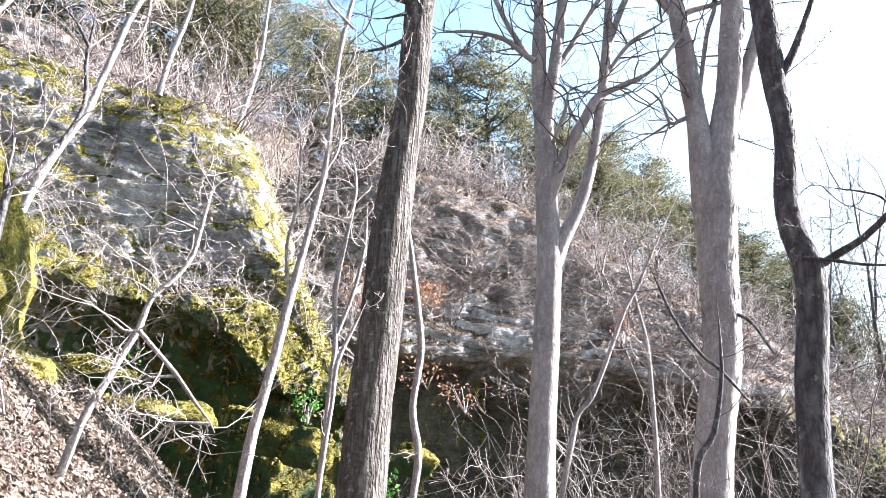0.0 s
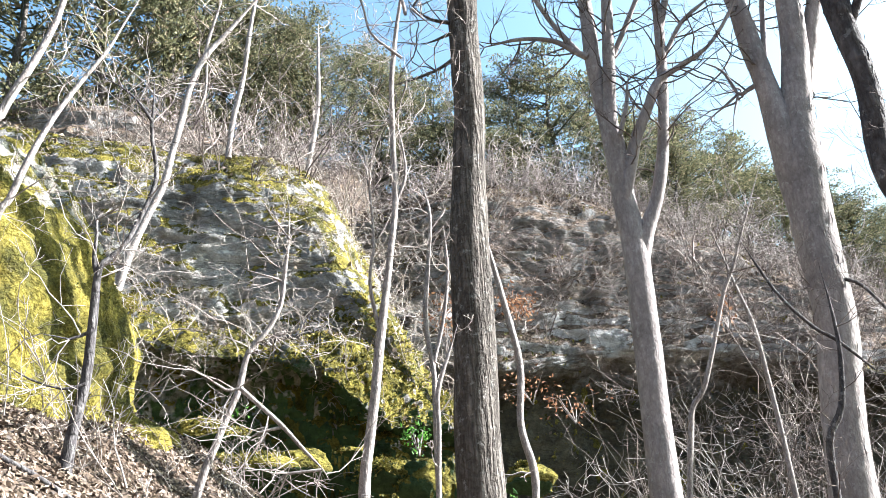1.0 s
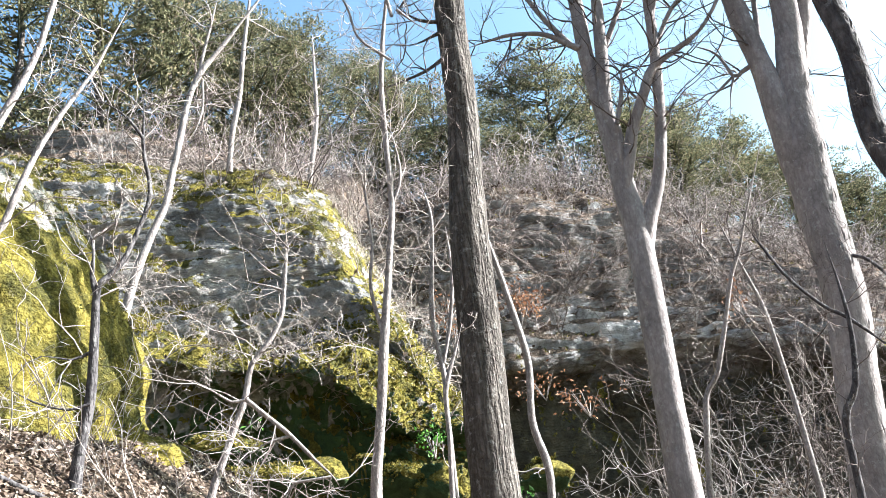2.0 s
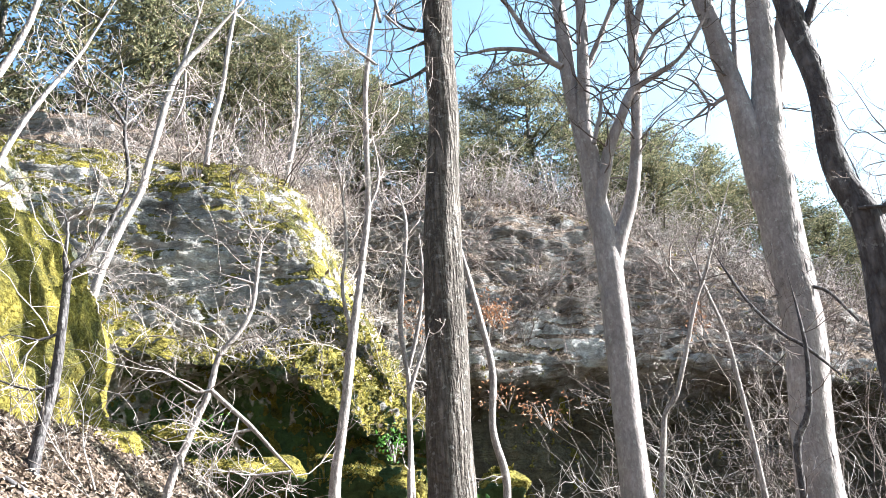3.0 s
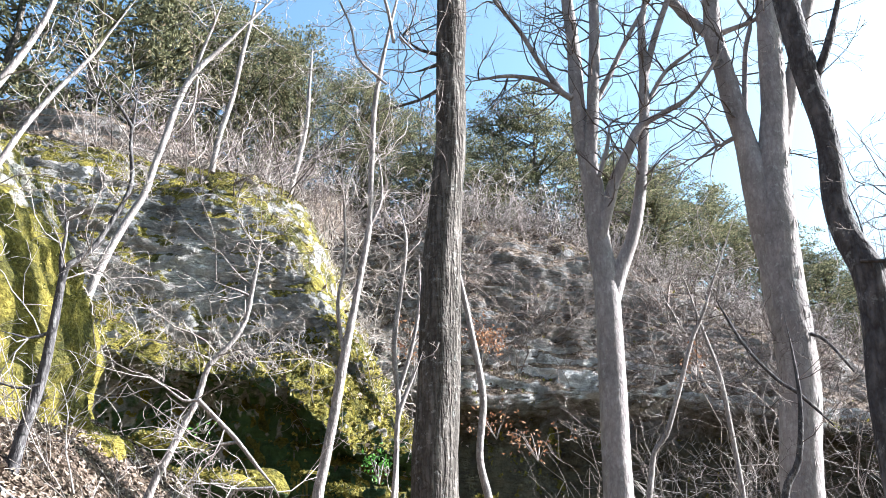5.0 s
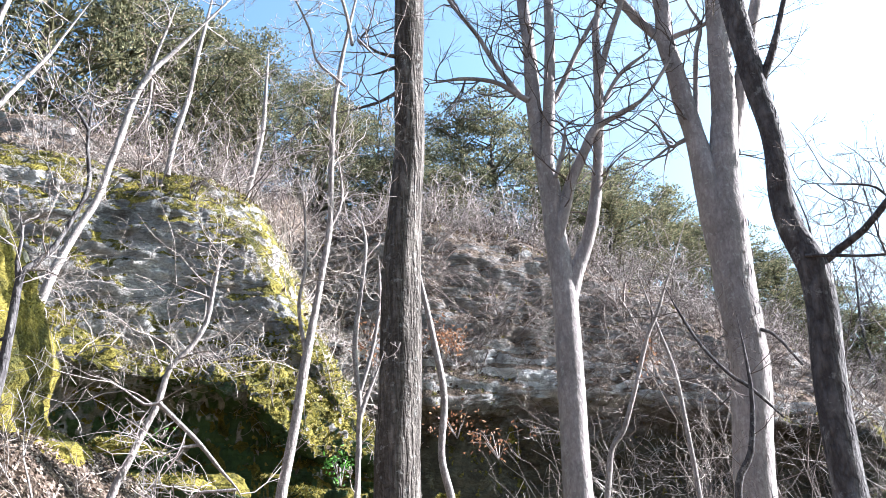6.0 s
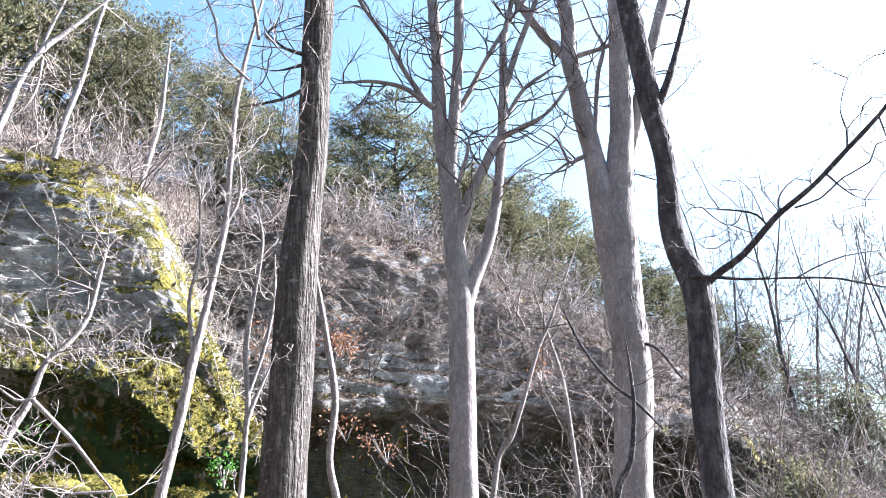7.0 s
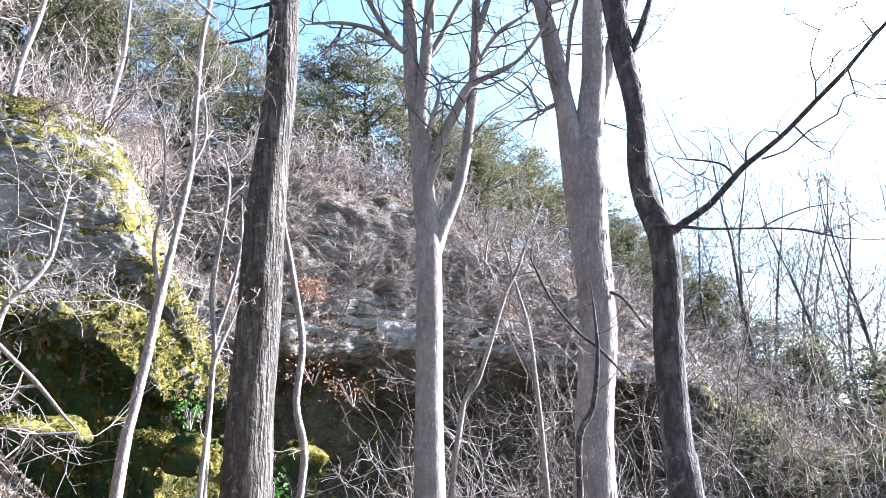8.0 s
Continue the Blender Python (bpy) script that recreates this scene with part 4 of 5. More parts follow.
tree("maple_tree", "stout grey twin-stemmed tree with flaking bark", BARK_SMOOTH, [
    [(2.83, 8.79, 0.40, 0.270), (2.94, 8.75, 2.17, 0.212), (3.05, 8.70, 3.16, 0.205), (3.06, 8.69, 3.74, 0.205), (3.04, 8.69, 4.36, 0.215), (3.06, 8.68, 5.00, 0.222), (3.11, 8.67, 5.61, 0.190), (3.17, 8.65, 6.02, 0.158), (3.22, 8.63, 6.37, 0.143), (3.28, 8.60, 7.11, 0.138), (3.32, 8.58, 7.90, 0.123), (3.49, 8.52, 10.39, 0.077), (3.65, 8.46, 12.89, 0.031)],
    [(2.96, 8.68, 4.23, 0.120), (2.94, 8.68, 4.94, 0.155), (2.91, 8.68, 5.56, 0.158), (2.87, 8.68, 5.99, 0.125), (2.81, 8.69, 6.44, 0.117), (2.75, 8.70, 6.99, 0.117), (2.69, 8.73, 7.51, 0.112), (2.70, 8.74, 8.11, 0.092), (2.57, 8.78, 10.10, 0.058), (2.44, 8.82, 12.10, 0.023)],
    [(3.12, 8.87, 4.74, 0.088), (3.21, 8.84, 5.54, 0.098), (3.36, 8.78, 6.22, 0.086), (3.60, 8.69, 7.13, 0.082), (3.82, 8.60, 7.85, 0.078), (4.25, 8.42, 9.28, 0.048), (4.68, 8.24, 10.70, 0.019)],
    [(2.76, 8.78, 7.45, 0.067), (2.60, 8.82, 7.63, 0.064), (2.40, 8.88, 7.95, 0.058), (2.21, 8.92, 8.31, 0.051), (1.64, 9.06, 9.42, 0.032), (1.08, 9.21, 10.52, 0.013)],
    [(2.81, 8.76, 7.55, 0.038), (3.08, 8.67, 7.60, 0.030), (3.37, 8.57, 7.68, 0.023), (3.58, 8.49, 7.71, 0.011)],
    [(2.92, 8.72, 6.42, 0.032), (3.02, 8.69, 7.20, 0.030), (3.12, 8.66, 7.61, 0.026), (3.04, 8.69, 7.93, 0.019), (2.96, 8.71, 8.27, 0.012), (2.87, 8.74, 8.61, 0.005)],
    [(2.75, 8.68, 6.07, 0.031), (2.65, 8.71, 6.03, 0.028), (2.56, 8.73, 6.01, 0.021), (2.44, 8.76, 6.34, 0.018), (2.19, 8.83, 6.56, 0.011)],
    [(2.57, 8.73, 6.02, 0.017), (2.37, 8.78, 5.88, 0.014), (2.11, 8.85, 5.72, 0.010)],
    [(2.56, 8.73, 6.01, 0.014), (2.48, 8.75, 5.78, 0.010), (2.43, 8.77, 5.51, 0.007)]], TWIG_DARK, twigs=75, seed=4, kids=3, twig_len=1.0, rough=0.016, start=0.6)

tree("cherry_tree", "dark crooked tree with one long rising limb", BARK_DARK, [
    [(1.58, 3.30, 0.10, 0.088), (1.53, 3.31, 1.53, 0.070), (1.52, 3.32, 1.71, 0.065), (1.52, 3.32, 1.94, 0.063), (1.53, 3.32, 2.18, 0.063), (1.55, 3.31, 2.50, 0.065), (1.54, 3.31, 2.66, 0.065), (1.50, 3.33, 2.80, 0.055), (1.48, 3.34, 2.96, 0.051), (1.49, 3.33, 3.25, 0.048), (1.46, 3.34, 3.55, 0.051), (1.44, 3.35, 3.86, 0.056), (1.30, 3.41, 5.86, 0.035), (1.16, 3.47, 7.85, 0.014)],
    [(1.48, 3.34, 3.53, 0.023), (1.54, 3.31, 3.66, 0.019), (1.58, 3.29, 3.77, 0.016), (1.61, 3.28, 3.86, 0.013), (1.83, 3.18, 4.57, 0.008), (2.04, 3.08, 5.28, 0.003)],
    [(1.56, 3.31, 2.63, 0.019), (1.64, 3.25, 2.69, 0.0175), (1.73, 3.2, 2.75, 0.016), (1.83, 3.14, 2.86, 0.0145), (1.88, 3.11, 2.91, 0.013), (2.0, 3.03, 3.0, 0.0115), (2.14, 2.94, 3.14, 0.01), (2.26, 2.87, 3.26, 0.0085), (2.37, 2.81, 3.39, 0.007), (2.54, 2.7, 3.57, 0.0055), (2.72, 2.59, 3.77, 0.004)],
    [(1.5, 3.26, 2.67, 0.0085), (1.61, 3.19, 2.64, 0.0076), (1.69, 3.15, 2.62, 0.0066), (1.86, 3.04, 2.59, 0.0057), (1.99, 2.96, 2.56, 0.0048), (2.11, 2.88, 2.5, 0.0039), (2.24, 2.8, 2.47, 0.0029), (2.38, 2.72, 2.43, 0.002)],
    [(1.83, 3.14, 2.86, 0.0055), (1.8, 3.16, 2.92, 0.0048), (1.75, 3.19, 2.95, 0.0042), (1.67, 3.24, 2.98, 0.0035), (1.61, 3.27, 3.0, 0.0029), (1.57, 3.3, 3.04, 0.0022)],
    [(1.61, 3.27, 3.0, 0.003), (1.57, 3.3, 3.01, 0.0023), (1.53, 3.32, 2.97, 0.0015)],
    [(1.61, 3.27, 3.0, 0.003), (1.65, 3.25, 2.94, 0.0024), (1.69, 3.23, 2.9, 0.0018), (1.72, 3.21, 2.9, 0.0012)],
    [(1.88, 3.11, 2.9, 0.0035), (1.88, 3.11, 2.97, 0.0029), (1.92, 3.08, 3.03, 0.0024), (1.99, 3.04, 3.07, 0.0018), (2.08, 2.98, 3.1, 0.0012)],
    [(2.14, 2.95, 3.14, 0.0045), (2.15, 2.94, 3.23, 0.0037), (2.14, 2.94, 3.31, 0.0029), (2.17, 2.93, 3.42, 0.0021), (2.22, 2.9, 3.52, 0.0013)],
    [(2.06, 3.0, 3.04, 0.0045), (2.1, 2.97, 2.96, 0.0035), (2.16, 2.94, 2.9, 0.0024), (2.25, 2.88, 2.88, 0.0014)],
    [(2.16, 2.94, 2.9, 0.0025), (2.15, 2.94, 2.85, 0.0019), (2.11, 2.97, 2.83, 0.0012)],
    [(2.26, 2.87, 3.25, 0.0045), (2.27, 2.87, 3.16, 0.0035), (2.27, 2.87, 3.08, 0.0024), (2.2, 2.91, 3.01, 0.0014)],
    [(1.93, 3.08, 2.92, 0.0045), (2.02, 3.02, 2.94, 0.004), (2.1, 2.97, 3.01, 0.0035), (2.2, 2.91, 3.06, 0.003), (2.23, 2.89, 3.13, 0.0025), (2.3, 2.85, 3.15, 0.002), (2.37, 2.8, 3.17, 0.0015)],
    [(2.36, 2.81, 3.4, 0.005), (2.33, 2.83, 3.5, 0.0035), (2.33, 2.83, 3.59, 0.002)],
    [(2.38, 2.8, 3.41, 0.0035), (2.28, 2.86, 3.34, 0.0024), (2.23, 2.89, 3.38, 0.0013)],
    [(1.84, 3.14, 2.85, 0.003), (1.72, 3.2, 2.82, 0.0024), (1.66, 3.25, 2.84, 0.0018), (1.63, 3.26, 2.88, 0.0012)],
    [(1.86, 3.04, 2.59, 0.0045), (1.92, 3.0, 2.62, 0.0037), (2.02, 2.94, 2.65, 0.0029), (2.12, 2.88, 2.65, 0.0022), (2.2, 2.83, 2.65, 0.0014)],
    [(1.94, 2.99, 2.57, 0.003), (2.02, 2.94, 2.63, 0.0021), (2.17, 2.85, 2.61, 0.0012)],
    [(2.08, 2.9, 2.52, 0.0028), (2.08, 2.9, 2.58, 0.0023), (2.11, 2.89, 2.67, 0.0017), (2.11, 2.89, 2.74, 0.0012)]], TWIG_DARK, twigs=58, seed=5, twig_len=0.3, rough=0.007, twig_r=0.003, start=0.5, fine=0.0011)

tree("sapling", "pale leaning tree with a forked top rooted on the mossy ledge", BARK_PALE, [
    [(-6.08, 11.11, 4.89, 0.067), (-6.04, 11.13, 5.13, 0.063), (-5.93, 11.19, 5.67, 0.064), (-5.70, 11.31, 6.41, 0.060), (-5.51, 11.40, 6.95, 0.057), (-5.42, 11.45, 7.50, 0.053), (-5.33, 11.49, 7.96, 0.053), (-5.22, 11.54, 8.64, 0.050), (-5.03, 11.62, 9.25, 0.046), (-4.70, 11.76, 9.78, 0.036), (-4.36, 11.90, 10.33, 0.026), (-3.94, 12.06, 11.00, 0.017), (-3.53, 12.22, 11.66, 0.007)],
    [(-5.03, 11.62, 9.25, 0.030), (-4.94, 11.66, 9.75, 0.026), (-4.84, 11.71, 10.22, 0.021), (-4.77, 11.74, 10.56, 0.013), (-4.69, 11.77, 10.90, 0.005)],
    [(-4.98, 11.65, 9.15, 0.025), (-4.99, 11.64, 8.61, 0.020), (-5.12, 11.58, 8.13, 0.015)]], TWIG_PALE, twigs=40, seed=6, kids=3, cat='sapling', twig_len=1.3, twig_r=0.012)

tree("sapling", "dark crooked sapling on the leafy bank", BARK_DARK, [
    [(-2.87, 4.88, 2.00, 0.046), (-2.85, 4.89, 2.26, 0.037), (-2.80, 4.92, 2.62, 0.034), (-2.79, 4.93, 2.95, 0.030), (-2.78, 4.93, 3.29, 0.024), (-2.76, 4.95, 3.39, 0.020), (-2.66, 5.00, 3.50, 0.018), (-2.56, 5.05, 3.75, 0.017), (-2.49, 5.09, 4.03, 0.017), (-2.53, 5.07, 4.35, 0.015), (-2.53, 5.07, 4.57, 0.013), (-2.53, 5.07, 4.80, 0.009)],
    [(-2.53, 5.06, 4.46, 0.013), (-2.62, 5.02, 4.61, 0.011), (-2.72, 4.96, 4.70, 0.009), (-2.82, 4.91, 4.76, 0.007)],
    [(-2.78, 4.93, 3.29, 0.018), (-2.81, 4.92, 3.43, 0.016), (-2.80, 4.92, 3.60, 0.014), (-2.83, 4.90, 3.76, 0.008)],
    [(-2.79, 4.93, 2.93, 0.012), (-2.90, 4.86, 2.87, 0.010), (-3.04, 4.77, 2.90, 0.008), (-3.17, 4.69, 2.81, 0.006)],
    [(-2.75, 4.83, 2.57, 0.012), (-2.86, 4.77, 2.54, 0.010), (-3.02, 4.67, 2.60, 0.008), (-3.15, 4.58, 2.70, 0.006)]], TWIG, twigs=40, seed=7, kids=3, cat='sapling', twig_len=0.75, twig_r=0.0055)

tree("sapling", "pale leaning sapling beside the mossy boulder", BARK_PALE, [
    [(-3.46, 4.35, 1.80, 0.030), (-3.26, 4.50, 3.47, 0.024), (-3.19, 4.55, 3.74, 0.022), (-3.13, 4.59, 3.99, 0.021), (-3.04, 4.65, 4.29, 0.019), (-2.93, 4.72, 4.57, 0.017), (-2.77, 4.82, 4.92, 0.013), (-2.70, 4.86, 5.12, 0.009), (-2.62, 4.91, 5.35, 0.006), (-2.53, 4.96, 5.59, 0.002)]], TWIG_PALE, twigs=18, seed=8, cat='sapling', twig_len=0.75, twig_r=0.0055)

tree("sapling", "pale leaning sapling with lit bark beside the mossy boulder", BARK_PALE, [
    [(-3.36, 4.05, 1.80, 0.034), (-3.15, 4.21, 3.90, 0.028), (-3.10, 4.25, 4.16, 0.026), (-3.05, 4.28, 4.33, 0.024), (-2.97, 4.33, 4.57, 0.023), (-2.90, 4.39, 4.86, 0.021), (-2.86, 4.41, 5.07, 0.019), (-2.74, 4.49, 5.80, 0.012), (-2.62, 4.57, 6.54, 0.005)]], TWIG_PALE, twigs=14, seed=9, cat='sapling', twig_len=0.75, twig_r=0.0055)

tree("sapling", "grey sapling with a broken branch bent down from its fork", BARK_PALE, [
    [(-2.35, 5.38, 1.40, 0.035), (-2.25, 5.42, 1.94, 0.028), (-2.16, 5.45, 2.20, 0.026), (-2.08, 5.49, 2.43, 0.024), (-2.02, 5.51, 2.59, 0.025), (-1.97, 5.53, 2.83, 0.021), (-1.86, 5.57, 2.97, 0.019), (-1.76, 5.60, 3.17, 0.017), (-1.73, 5.61, 3.43, 0.015), (-1.69, 5.62, 3.69, 0.013), (-1.61, 5.65, 3.78, 0.009)],
    [(-1.98, 5.42, 2.57, 0.018), (-1.87, 5.46, 2.46, 0.016), (-1.72, 5.51, 2.31, 0.016), (-1.57, 5.55, 2.13, 0.014), (-1.47, 5.58, 2.02, 0.010), (-1.43, 5.59, 1.95, 0.006)],
    [(-1.72, 5.51, 2.30, 0.012), (-1.86, 5.46, 2.27, 0.010), (-1.96, 5.43, 2.21, 0.008), (-2.04, 5.40, 2.15, 0.006)],
    [(-1.47, 5.58, 2.01, 0.010), (-1.65, 5.53, 2.00, 0.010), (-1.72, 5.51, 1.98, 0.010), (-1.79, 5.49, 1.87, 0.008), (-1.84, 5.47, 1.82, 0.006)],
    [(-1.98, 5.42, 2.57, 0.012), (-2.07, 5.39, 2.56, 0.010), (-2.19, 5.34, 2.65, 0.008), (-2.40, 5.24, 2.76, 0.006)],
    [(-1.66, 5.53, 3.63, 0.010), (-1.74, 5.50, 3.74, 0.008), (-1.77, 5.49, 3.87, 0.006)],
    [(-1.77, 5.70, 3.37, 0.011), (-1.85, 5.68, 3.41, 0.009), (-2.01, 5.62, 3.46, 0.006), (-2.08, 5.59, 3.52, 0.004)]], TWIG, twigs=42, seed=10, kids=3, cat='sapling', twig_len=0.75, twig_r=0.0055)

tree("sapling", "tall slender sapling with pale sunlit bark", BARK_PALE, [
    [(-1.35, 5.92, 0.50, 0.052), (-1.27, 5.94, 1.82, 0.042), (-1.22, 5.95, 2.21, 0.038), (-1.17, 5.96, 2.53, 0.036), (-1.13, 5.97, 2.86, 0.036), (-1.08, 5.98, 3.20, 0.030), (-1.02, 5.99, 3.60, 0.026), (-0.96, 6.00, 4.07, 0.025), (-0.96, 6.00, 4.56, 0.023), (-0.95, 6.00, 5.07, 0.022), (-0.91, 6.01, 5.44, 0.020), (-0.85, 6.02, 5.83, 0.015), (-0.70, 6.04, 6.62, 0.010), (-0.56, 6.06, 7.40, 0.004)],
    [(-1.12, 5.97, 2.99, 0.015), (-1.18, 5.96, 3.38, 0.013), (-1.14, 5.97, 3.70, 0.013), (-1.16, 5.96, 4.17, 0.011), (-1.20, 5.95, 4.57, 0.009)],
    [(-0.96, 6.00, 4.02, 0.013), (-0.87, 6.01, 4.26, 0.011), (-0.90, 6.01, 4.60, 0.009), (-0.93, 6.00, 4.73, 0.007)],
    [(-0.85, 5.99, 5.30, 0.012), (-0.97, 5.97, 5.41, 0.012), (-1.10, 5.94, 5.55, 0.010), (-1.16, 5.93, 5.84, 0.010), (-1.28, 5.90, 6.13, 0.008), (-1.38, 5.88, 6.36, 0.005), (-1.47, 5.86, 6.59, 0.002)],
    [(-0.75, 6.01, 5.78, 0.013), (-0.61, 6.02, 5.62, 0.010), (-0.47, 6.04, 5.51, 0.007)],
    [(-0.80, 6.00, 5.72, 0.015), (-0.85, 5.99, 6.02, 0.013), (-0.92, 5.98, 6.29, 0.011), (-1.01, 5.96, 6.68, 0.007), (-1.11, 5.95, 7.07, 0.003)]], TWIG_PALE, twigs=55, seed=11, cat='sapling', twig_len=0.75, twig_r=0.005)

tree("sapling", "thin forked sapling in front of the dark recess", BARK_PALE, [
    [(-1.15, 9.00, 1.00, 0.035), (-1.13, 9.01, 2.83, 0.028), (-1.12, 9.01, 3.20, 0.028), (-1.17, 9.00, 3.64, 0.029), (-1.17, 9.00, 3.97, 0.029), (-1.11, 9.01, 4.50, 0.026), (-1.06, 9.01, 5.05, 0.020), (-1.14, 9.00, 5.49, 0.014)],
    [(-1.11, 9.01, 3.32, 0.022), (-0.97, 9.02, 3.83, 0.022), (-0.90, 9.03, 4.35, 0.020), (-0.91, 9.03, 4.90, 0.013)]], TWIG_PALE, twigs=30, seed=12, cat='sapling', twig_len=0.9, twig_r=0.008)

tree("sapling", "thin bent sapling beside the oak", BARK_PALE, [
    [(-0.87, 6.52, 0.70, 0.025), (-0.82, 6.52, 1.81, 0.020), (-0.79, 6.53, 2.32, 0.018), (-0.78, 6.53, 2.62, 0.018), (-0.65, 6.55, 2.98, 0.014), (-0.59, 6.55, 3.14, 0.009)]], TWIG_PALE, twigs=10, seed=13, cat='sapling', twig_len=0.4, twig_r=0.005)

tree("sapling", "pale sapling rooted on the rim of the rock", BARK_PALE, [
    [(-5.22, 13.28, 8.20, 0.061), (-5.21, 13.28, 8.40, 0.049), (-5.13, 13.32, 9.13, 0.050), (-4.99, 13.37, 9.86, 0.045), (-4.91, 13.40, 10.73, 0.041), (-4.79, 13.44, 11.65, 0.030), (-4.73, 13.46, 12.14, 0.019), (-4.67, 13.48, 12.64, 0.007)]], TWIG_PALE, twigs=26, seed=14, cat='sapling', twig_len=0.9, twig_r=0.012)

tree("sapling", "thin pale sapling below the bluff", BARK_PALE, [
    [(1.51, 9.97, 1.00, 0.043), (1.56, 9.96, 1.72, 0.035), (1.67, 9.94, 2.41, 0.035), (1.74, 9.93, 2.72, 0.031), (1.88, 9.90, 2.90, 0.031), (2.05, 9.87, 3.34, 0.028), (2.27, 9.82, 3.99, 0.025), (2.43, 9.78, 4.31, 0.021), (2.56, 9.75, 4.64, 0.014), (2.75, 9.70, 5.10, 0.009), (2.94, 9.65, 5.56, 0.004)]], TWIG_PALE, twigs=36, seed=15, cat='sapling', twig_len=0.9, twig_r=0.009)

tree("sapling", "thin leaning sapling below the bluff", BARK_PALE, [
    [(2.78, 10.21, 1.00, 0.041), (2.74, 10.22, 2.35, 0.033), (2.70, 10.23, 3.06, 0.029), (2.65, 10.24, 3.67, 0.026), (2.54, 10.27, 4.17, 0.019), (2.43, 10.30, 4.66, 0.012), (2.32, 10.33, 5.14, 0.005)]], TWIG_PALE, twigs=36, seed=16, cat='sapling', twig_len=0.9, twig_r=0.009)

tree("sapling", "dark crooked sapling in front of the twin-stemmed tree", BARK_DARK, [
    [(2.44, 7.91, 0.60, 0.043), (2.48, 7.90, 1.62, 0.034), (2.51, 7.89, 2.11, 0.034), (2.65, 7.84, 2.39, 0.031), (2.73, 7.82, 2.88, 0.022), (2.73, 7.81, 3.31, 0.013), (2.70, 7.80, 3.75, 0.005)],
    [(3.07, 8.01, 2.71, 0.009), (2.82, 8.10, 3.03, 0.018), (2.66, 8.16, 3.18, 0.018), (2.43, 8.23, 3.52, 0.018), (2.28, 8.27, 3.87, 0.015), (2.17, 8.30, 4.16, 0.012)],
    [(3.50, 8.41, 3.29, 0.013), (3.26, 8.50, 3.67, 0.019), (2.97, 8.61, 3.72, 0.019), (2.78, 8.67, 3.67, 0.010)]], TWIG_DARK, twigs=30, seed=17, cat='sapling', twig_len=0.75, twig_r=0.0055)

tree("sapling", "pale sapling behind the rim of the rock", BARK_PALE, [
    [(-4.24, 14.98, 8.20, 0.066), (-4.21, 14.99, 8.60, 0.053), (-4.09, 15.03, 9.36, 0.054), (-3.99, 15.05, 10.15, 0.049), (-3.98, 15.06, 11.09, 0.038), (-3.97, 15.06, 11.59, 0.023), (-3.96, 15.06, 12.09, 0.009)]], TWIG_PALE, twigs=26, seed=18, cat='sapling', twig_len=0.9, twig_r=0.012)



# ---- small things ----
def mound(at, size, seed):
    ob = boulder("boulder", at, (size[0] * 1.4, size[1], size[2] * 0.75), ROCK, "low mossy stone at the foot of the rock", 0.17, seed, 26)
    moss_on(ob, 900, 0.2, 80 + seed, 0.05)


for i, (at, size) in enumerate((((-4.12, 9.51, 2.76), (0.35, 0.3, 0.16)), ((-3.96, 9.80, 2.81), (0.3, 0.3, 0.15)), ((-3.44, 9.46, 2.33), (0.5, 0.35, 0.2)), ((-3.07, 10.22, 2.38), (0.3, 0.3, 0.18)), ((-1.56, 10.36, 2.14), (0.22, 0.22, 0.38)), ((-1.93, 10.50, 2.24), (0.3, 0.3, 0.2)), ((-0.25, 9.58, 1.98), (0.22, 0.25, 0.24)), ((-2.54, 10.98, 2.60), (0.18, 0.2, 0.12)),)):
    mound(at, size, 11 + i)


def resting(rock, x, y, low=0.4):
    """The place on a rock's upward faces nearest to x, y."""
    faces = [p.center for p in rock.data.polygons if p.normal.z > low]
    return min(faces, key=lambda c: (c.x - x) ** 2 + (c.y - y) ** 2)


def fallen_branch(label, a, b, r, seed):
    """A dead branch lying from a to b, with broken side stubs."""
    rng = random.Random(seed)
    ob = thing("fallen_branch", a, label, "branch")
    line = [(*(a.lerp(b, i / 6) + unit(rng) * r * 0.6), r * (1 - 0.09 * i)) for i in range(7)]
    part("stem", limb_soup(line, a, 10, 0.06, r * 0.15, seed), BARK_DARK, ob)
    for i in (1, 3, 4):
        q = Vector(line[i][:3])
        stub = Soup()
        grow(stub, q - a, (b - a).normalized() + unit(rng) * 0.8 + Vector((0, 0, 0.5)), rng.uniform(0.25, 0.5), r * 0.4, 1, rng, 0.1, 0.7, 3)
        part("stub", stub, BARK_DARK, ob)


lift = Vector((0, 0, 0.05))
fallen_branch("dark dead branch lying along the mossy rock ledge", resting(BUTTRESS_ROCK, -4.05, 11.75) + lift, resting(BUTTRESS_ROCK, -2.95, 11.6) + lift, 0.06, 4)
fallen_branch("grey dead branch lying on the dry leaves of the bank", Vector((-3.1, 4.2, ground_z(-3.1, 4.2) + 0.03)), Vector((-2.2, 4.9, ground_z(-2.2, 4.9) + 0.03)), 0.018, 7)


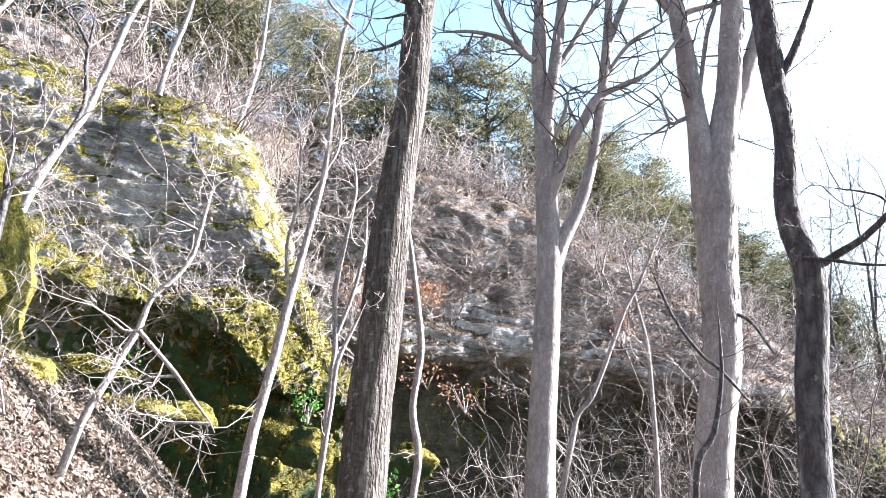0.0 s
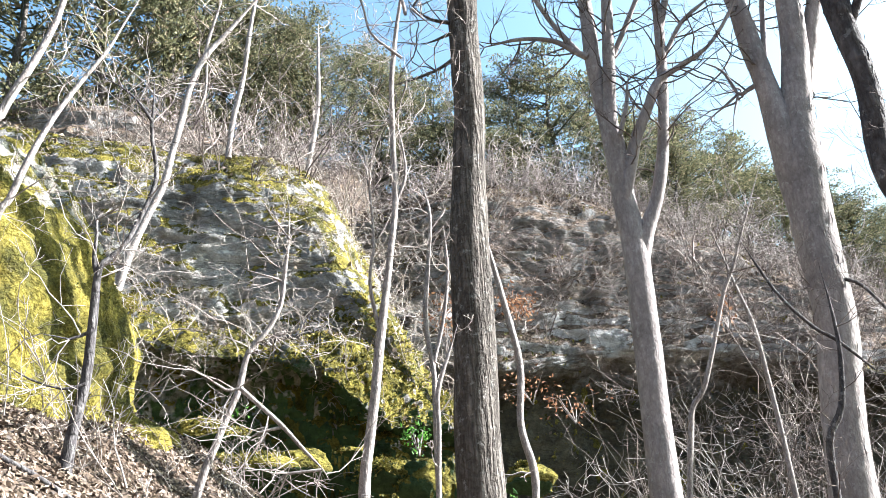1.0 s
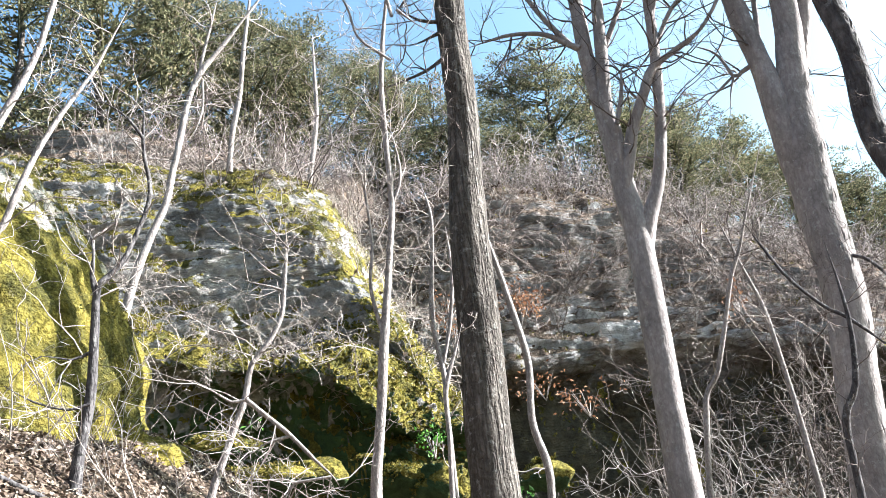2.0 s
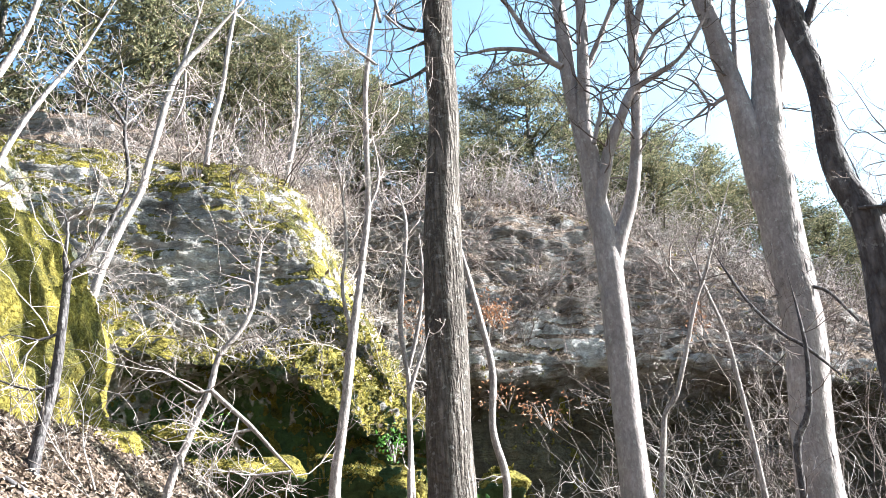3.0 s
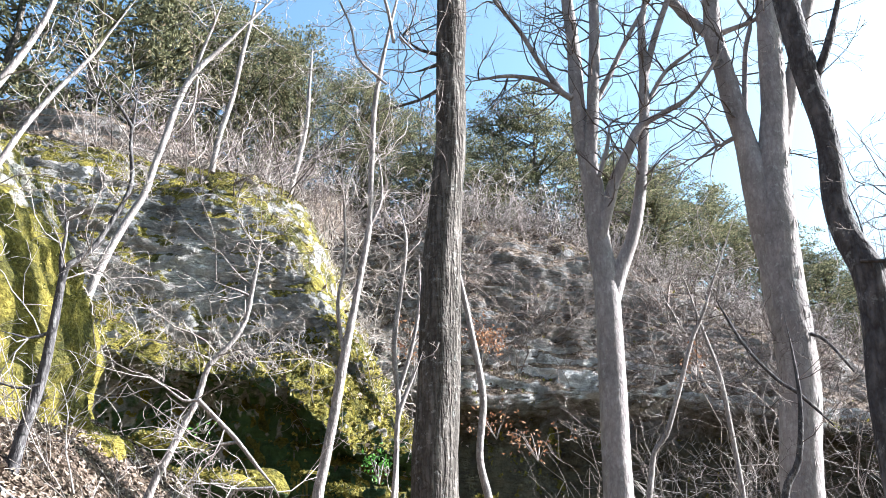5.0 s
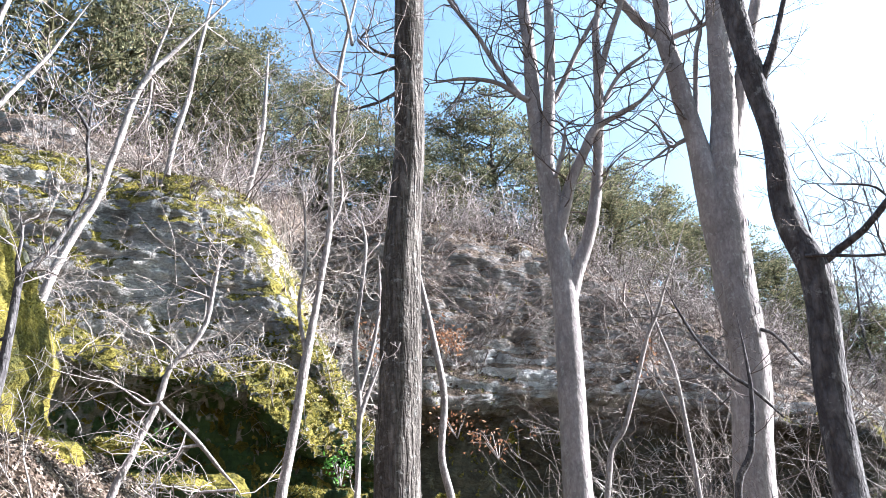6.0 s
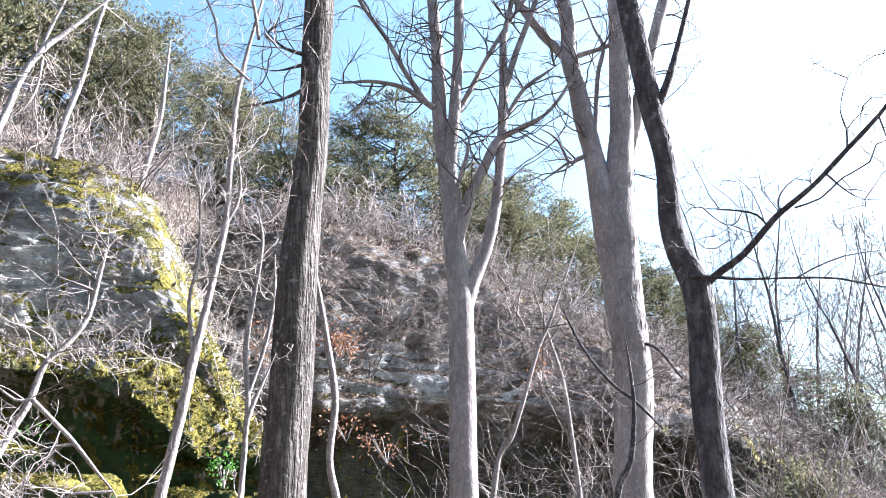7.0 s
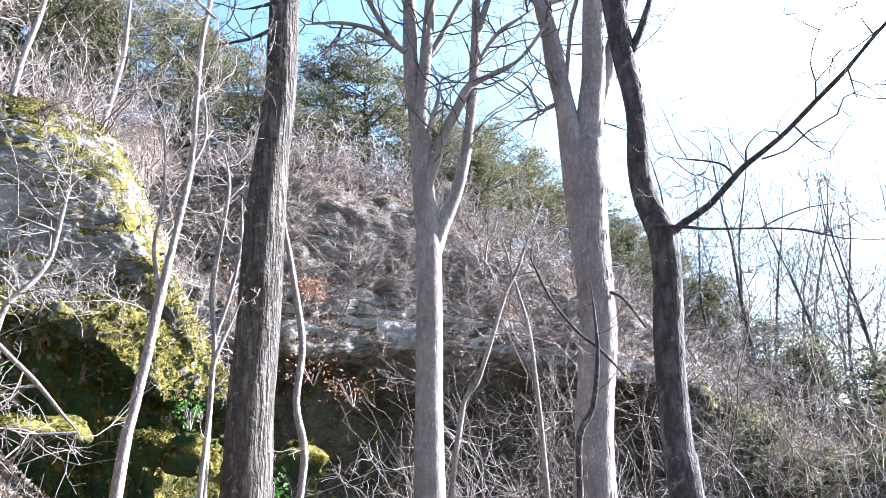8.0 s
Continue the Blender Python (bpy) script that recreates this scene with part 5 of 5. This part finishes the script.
def leafy(name, at, label, mat, n, spread, size, seed, stems=6):
    """A plant that keeps its leaves: a few thin stems and the blades on them."""
    rng = random.Random(seed)
    ob = thing(name, at, label, "plant")
    lf = Soup()
    for _ in range(stems):
        tip = unit(rng)
        tip = Vector((tip.x * spread[0], tip.y * spread[1], tip.z * spread[2]))
        st = Soup()
        st.tube([(Vector((0, 0, -spread[2] * 1.3)), 0.009), (tip * 0.5 + unit(rng) * 0.05, 0.006), (tip, 0.003)], 4)
        part("stem", st, TWIG, ob)
        for _ in range(n // stems):
            p = tip * rng.uniform(0.1, 1.05) + unit(rng) * 0.14
            d = (unit(rng) + Vector((0, 0, -0.5))).normalized()
            lf.leaf(p, d, unit(rng), size * rng.uniform(0.6, 1.3), size * rng.uniform(0.35, 0.6), 0.2)
    tagged(part("foliage", lf, mat, ob, smooth=False), kind="stuff")


def bark_flakes(tree_name, count, seed, mat, low=0.15, size=1.0):
    """Loose shaggy plates of bark along the trunk and large limbs of a tree."""
    rng = random.Random(seed)
    host = bpy.data.objects[tree_name]
    s = Soup()
    for limb in [c for c in host.children if c.name.startswith("trunk")]:
        faces = [p for p in limb.data.polygons if p.normal.x > low and abs(p.normal.z) < 0.6 and p.area > 0.0006]
        for p in rng.choices(faces, k=count):
            d = (Vector((0, 0, rng.choice((-1, 1)))) + p.normal * rng.uniform(0.0, 0.1)).normalized()
            s.leaf(p.center + p.normal * 0.002, d, p.normal, size * rng.uniform(0.06, 0.2), size * rng.uniform(0.02, 0.045), 0.05)
    tagged(part("loose_bark", s, mat, host, "loose flaking bark", False), kind="stuff")


bark_flakes("maple_tree", 260, 5, BARK_PALE)
bark_flakes("cherry_tree", 260, 7, BARK_DARK, -0.9, 0.35)
leafy("oak_shrub", (-0.25, 10.58, 4.24), "shrub still holding rust-brown leaves beside the oak", RUST_LEAF, 170, (0.42, 0.4, 0.28), 0.065, 1)
leafy("oak_shrub", (-1.17, 10.81, 4.23), "shrub still holding rust-brown leaves in the recess", RUST_LEAF, 130, (0.25, 0.3, 0.4), 0.065, 2)
leafy("oak_shrub", (-0.09, 10.58, 3.23), "thin shrub with a few rust-brown leaves", RUST_LEAF, 70, (0.35, 0.3, 0.2), 0.06, 3)
leafy("oak_shrub", (0.42, 10.58, 2.95), "thin shrub with a few rust-brown leaves below the bluff", RUST_LEAF, 90, (0.4, 0.3, 0.2), 0.06, 4)
leafy("oak_shrub", (3.00, 11.72, 1.58), "low shrub with tan dead leaves below the bluff", DRY_LEAF, 160, (0.8, 0.4, 0.16), 0.06, 5)
leafy("oak_shrub", (3.03, 9.64, 1.85), "low shrub with tan dead leaves below the twin-stemmed tree", DRY_LEAF, 60, (0.3, 0.3, 0.2), 0.055, 6)
leafy("oak_shrub", (2.95, 12.76, 4.41), "thin shrub with a few rust leaves on the bluff", RUST_LEAF, 50, (0.25, 0.3, 0.2), 0.08, 7)
leafy("ivy", (-1.56, 10.56, 2.70), "bright green leafy plant under the rock", GREEN_LEAF, 90, (0.11, 0.1, 0.2), 0.06, 8)
leafy("ivy", (-0.42, 8.57, 1.71), "green leafy plant beside the oak", GREEN_LEAF, 60, (0.12, 0.1, 0.2), 0.08, 9)
leafy("ivy", (-3.66, 10.02, 3.12), "small green plant under the rock", GREEN_LEAF, 14, (0.08, 0.1, 0.08), 0.07, 10)
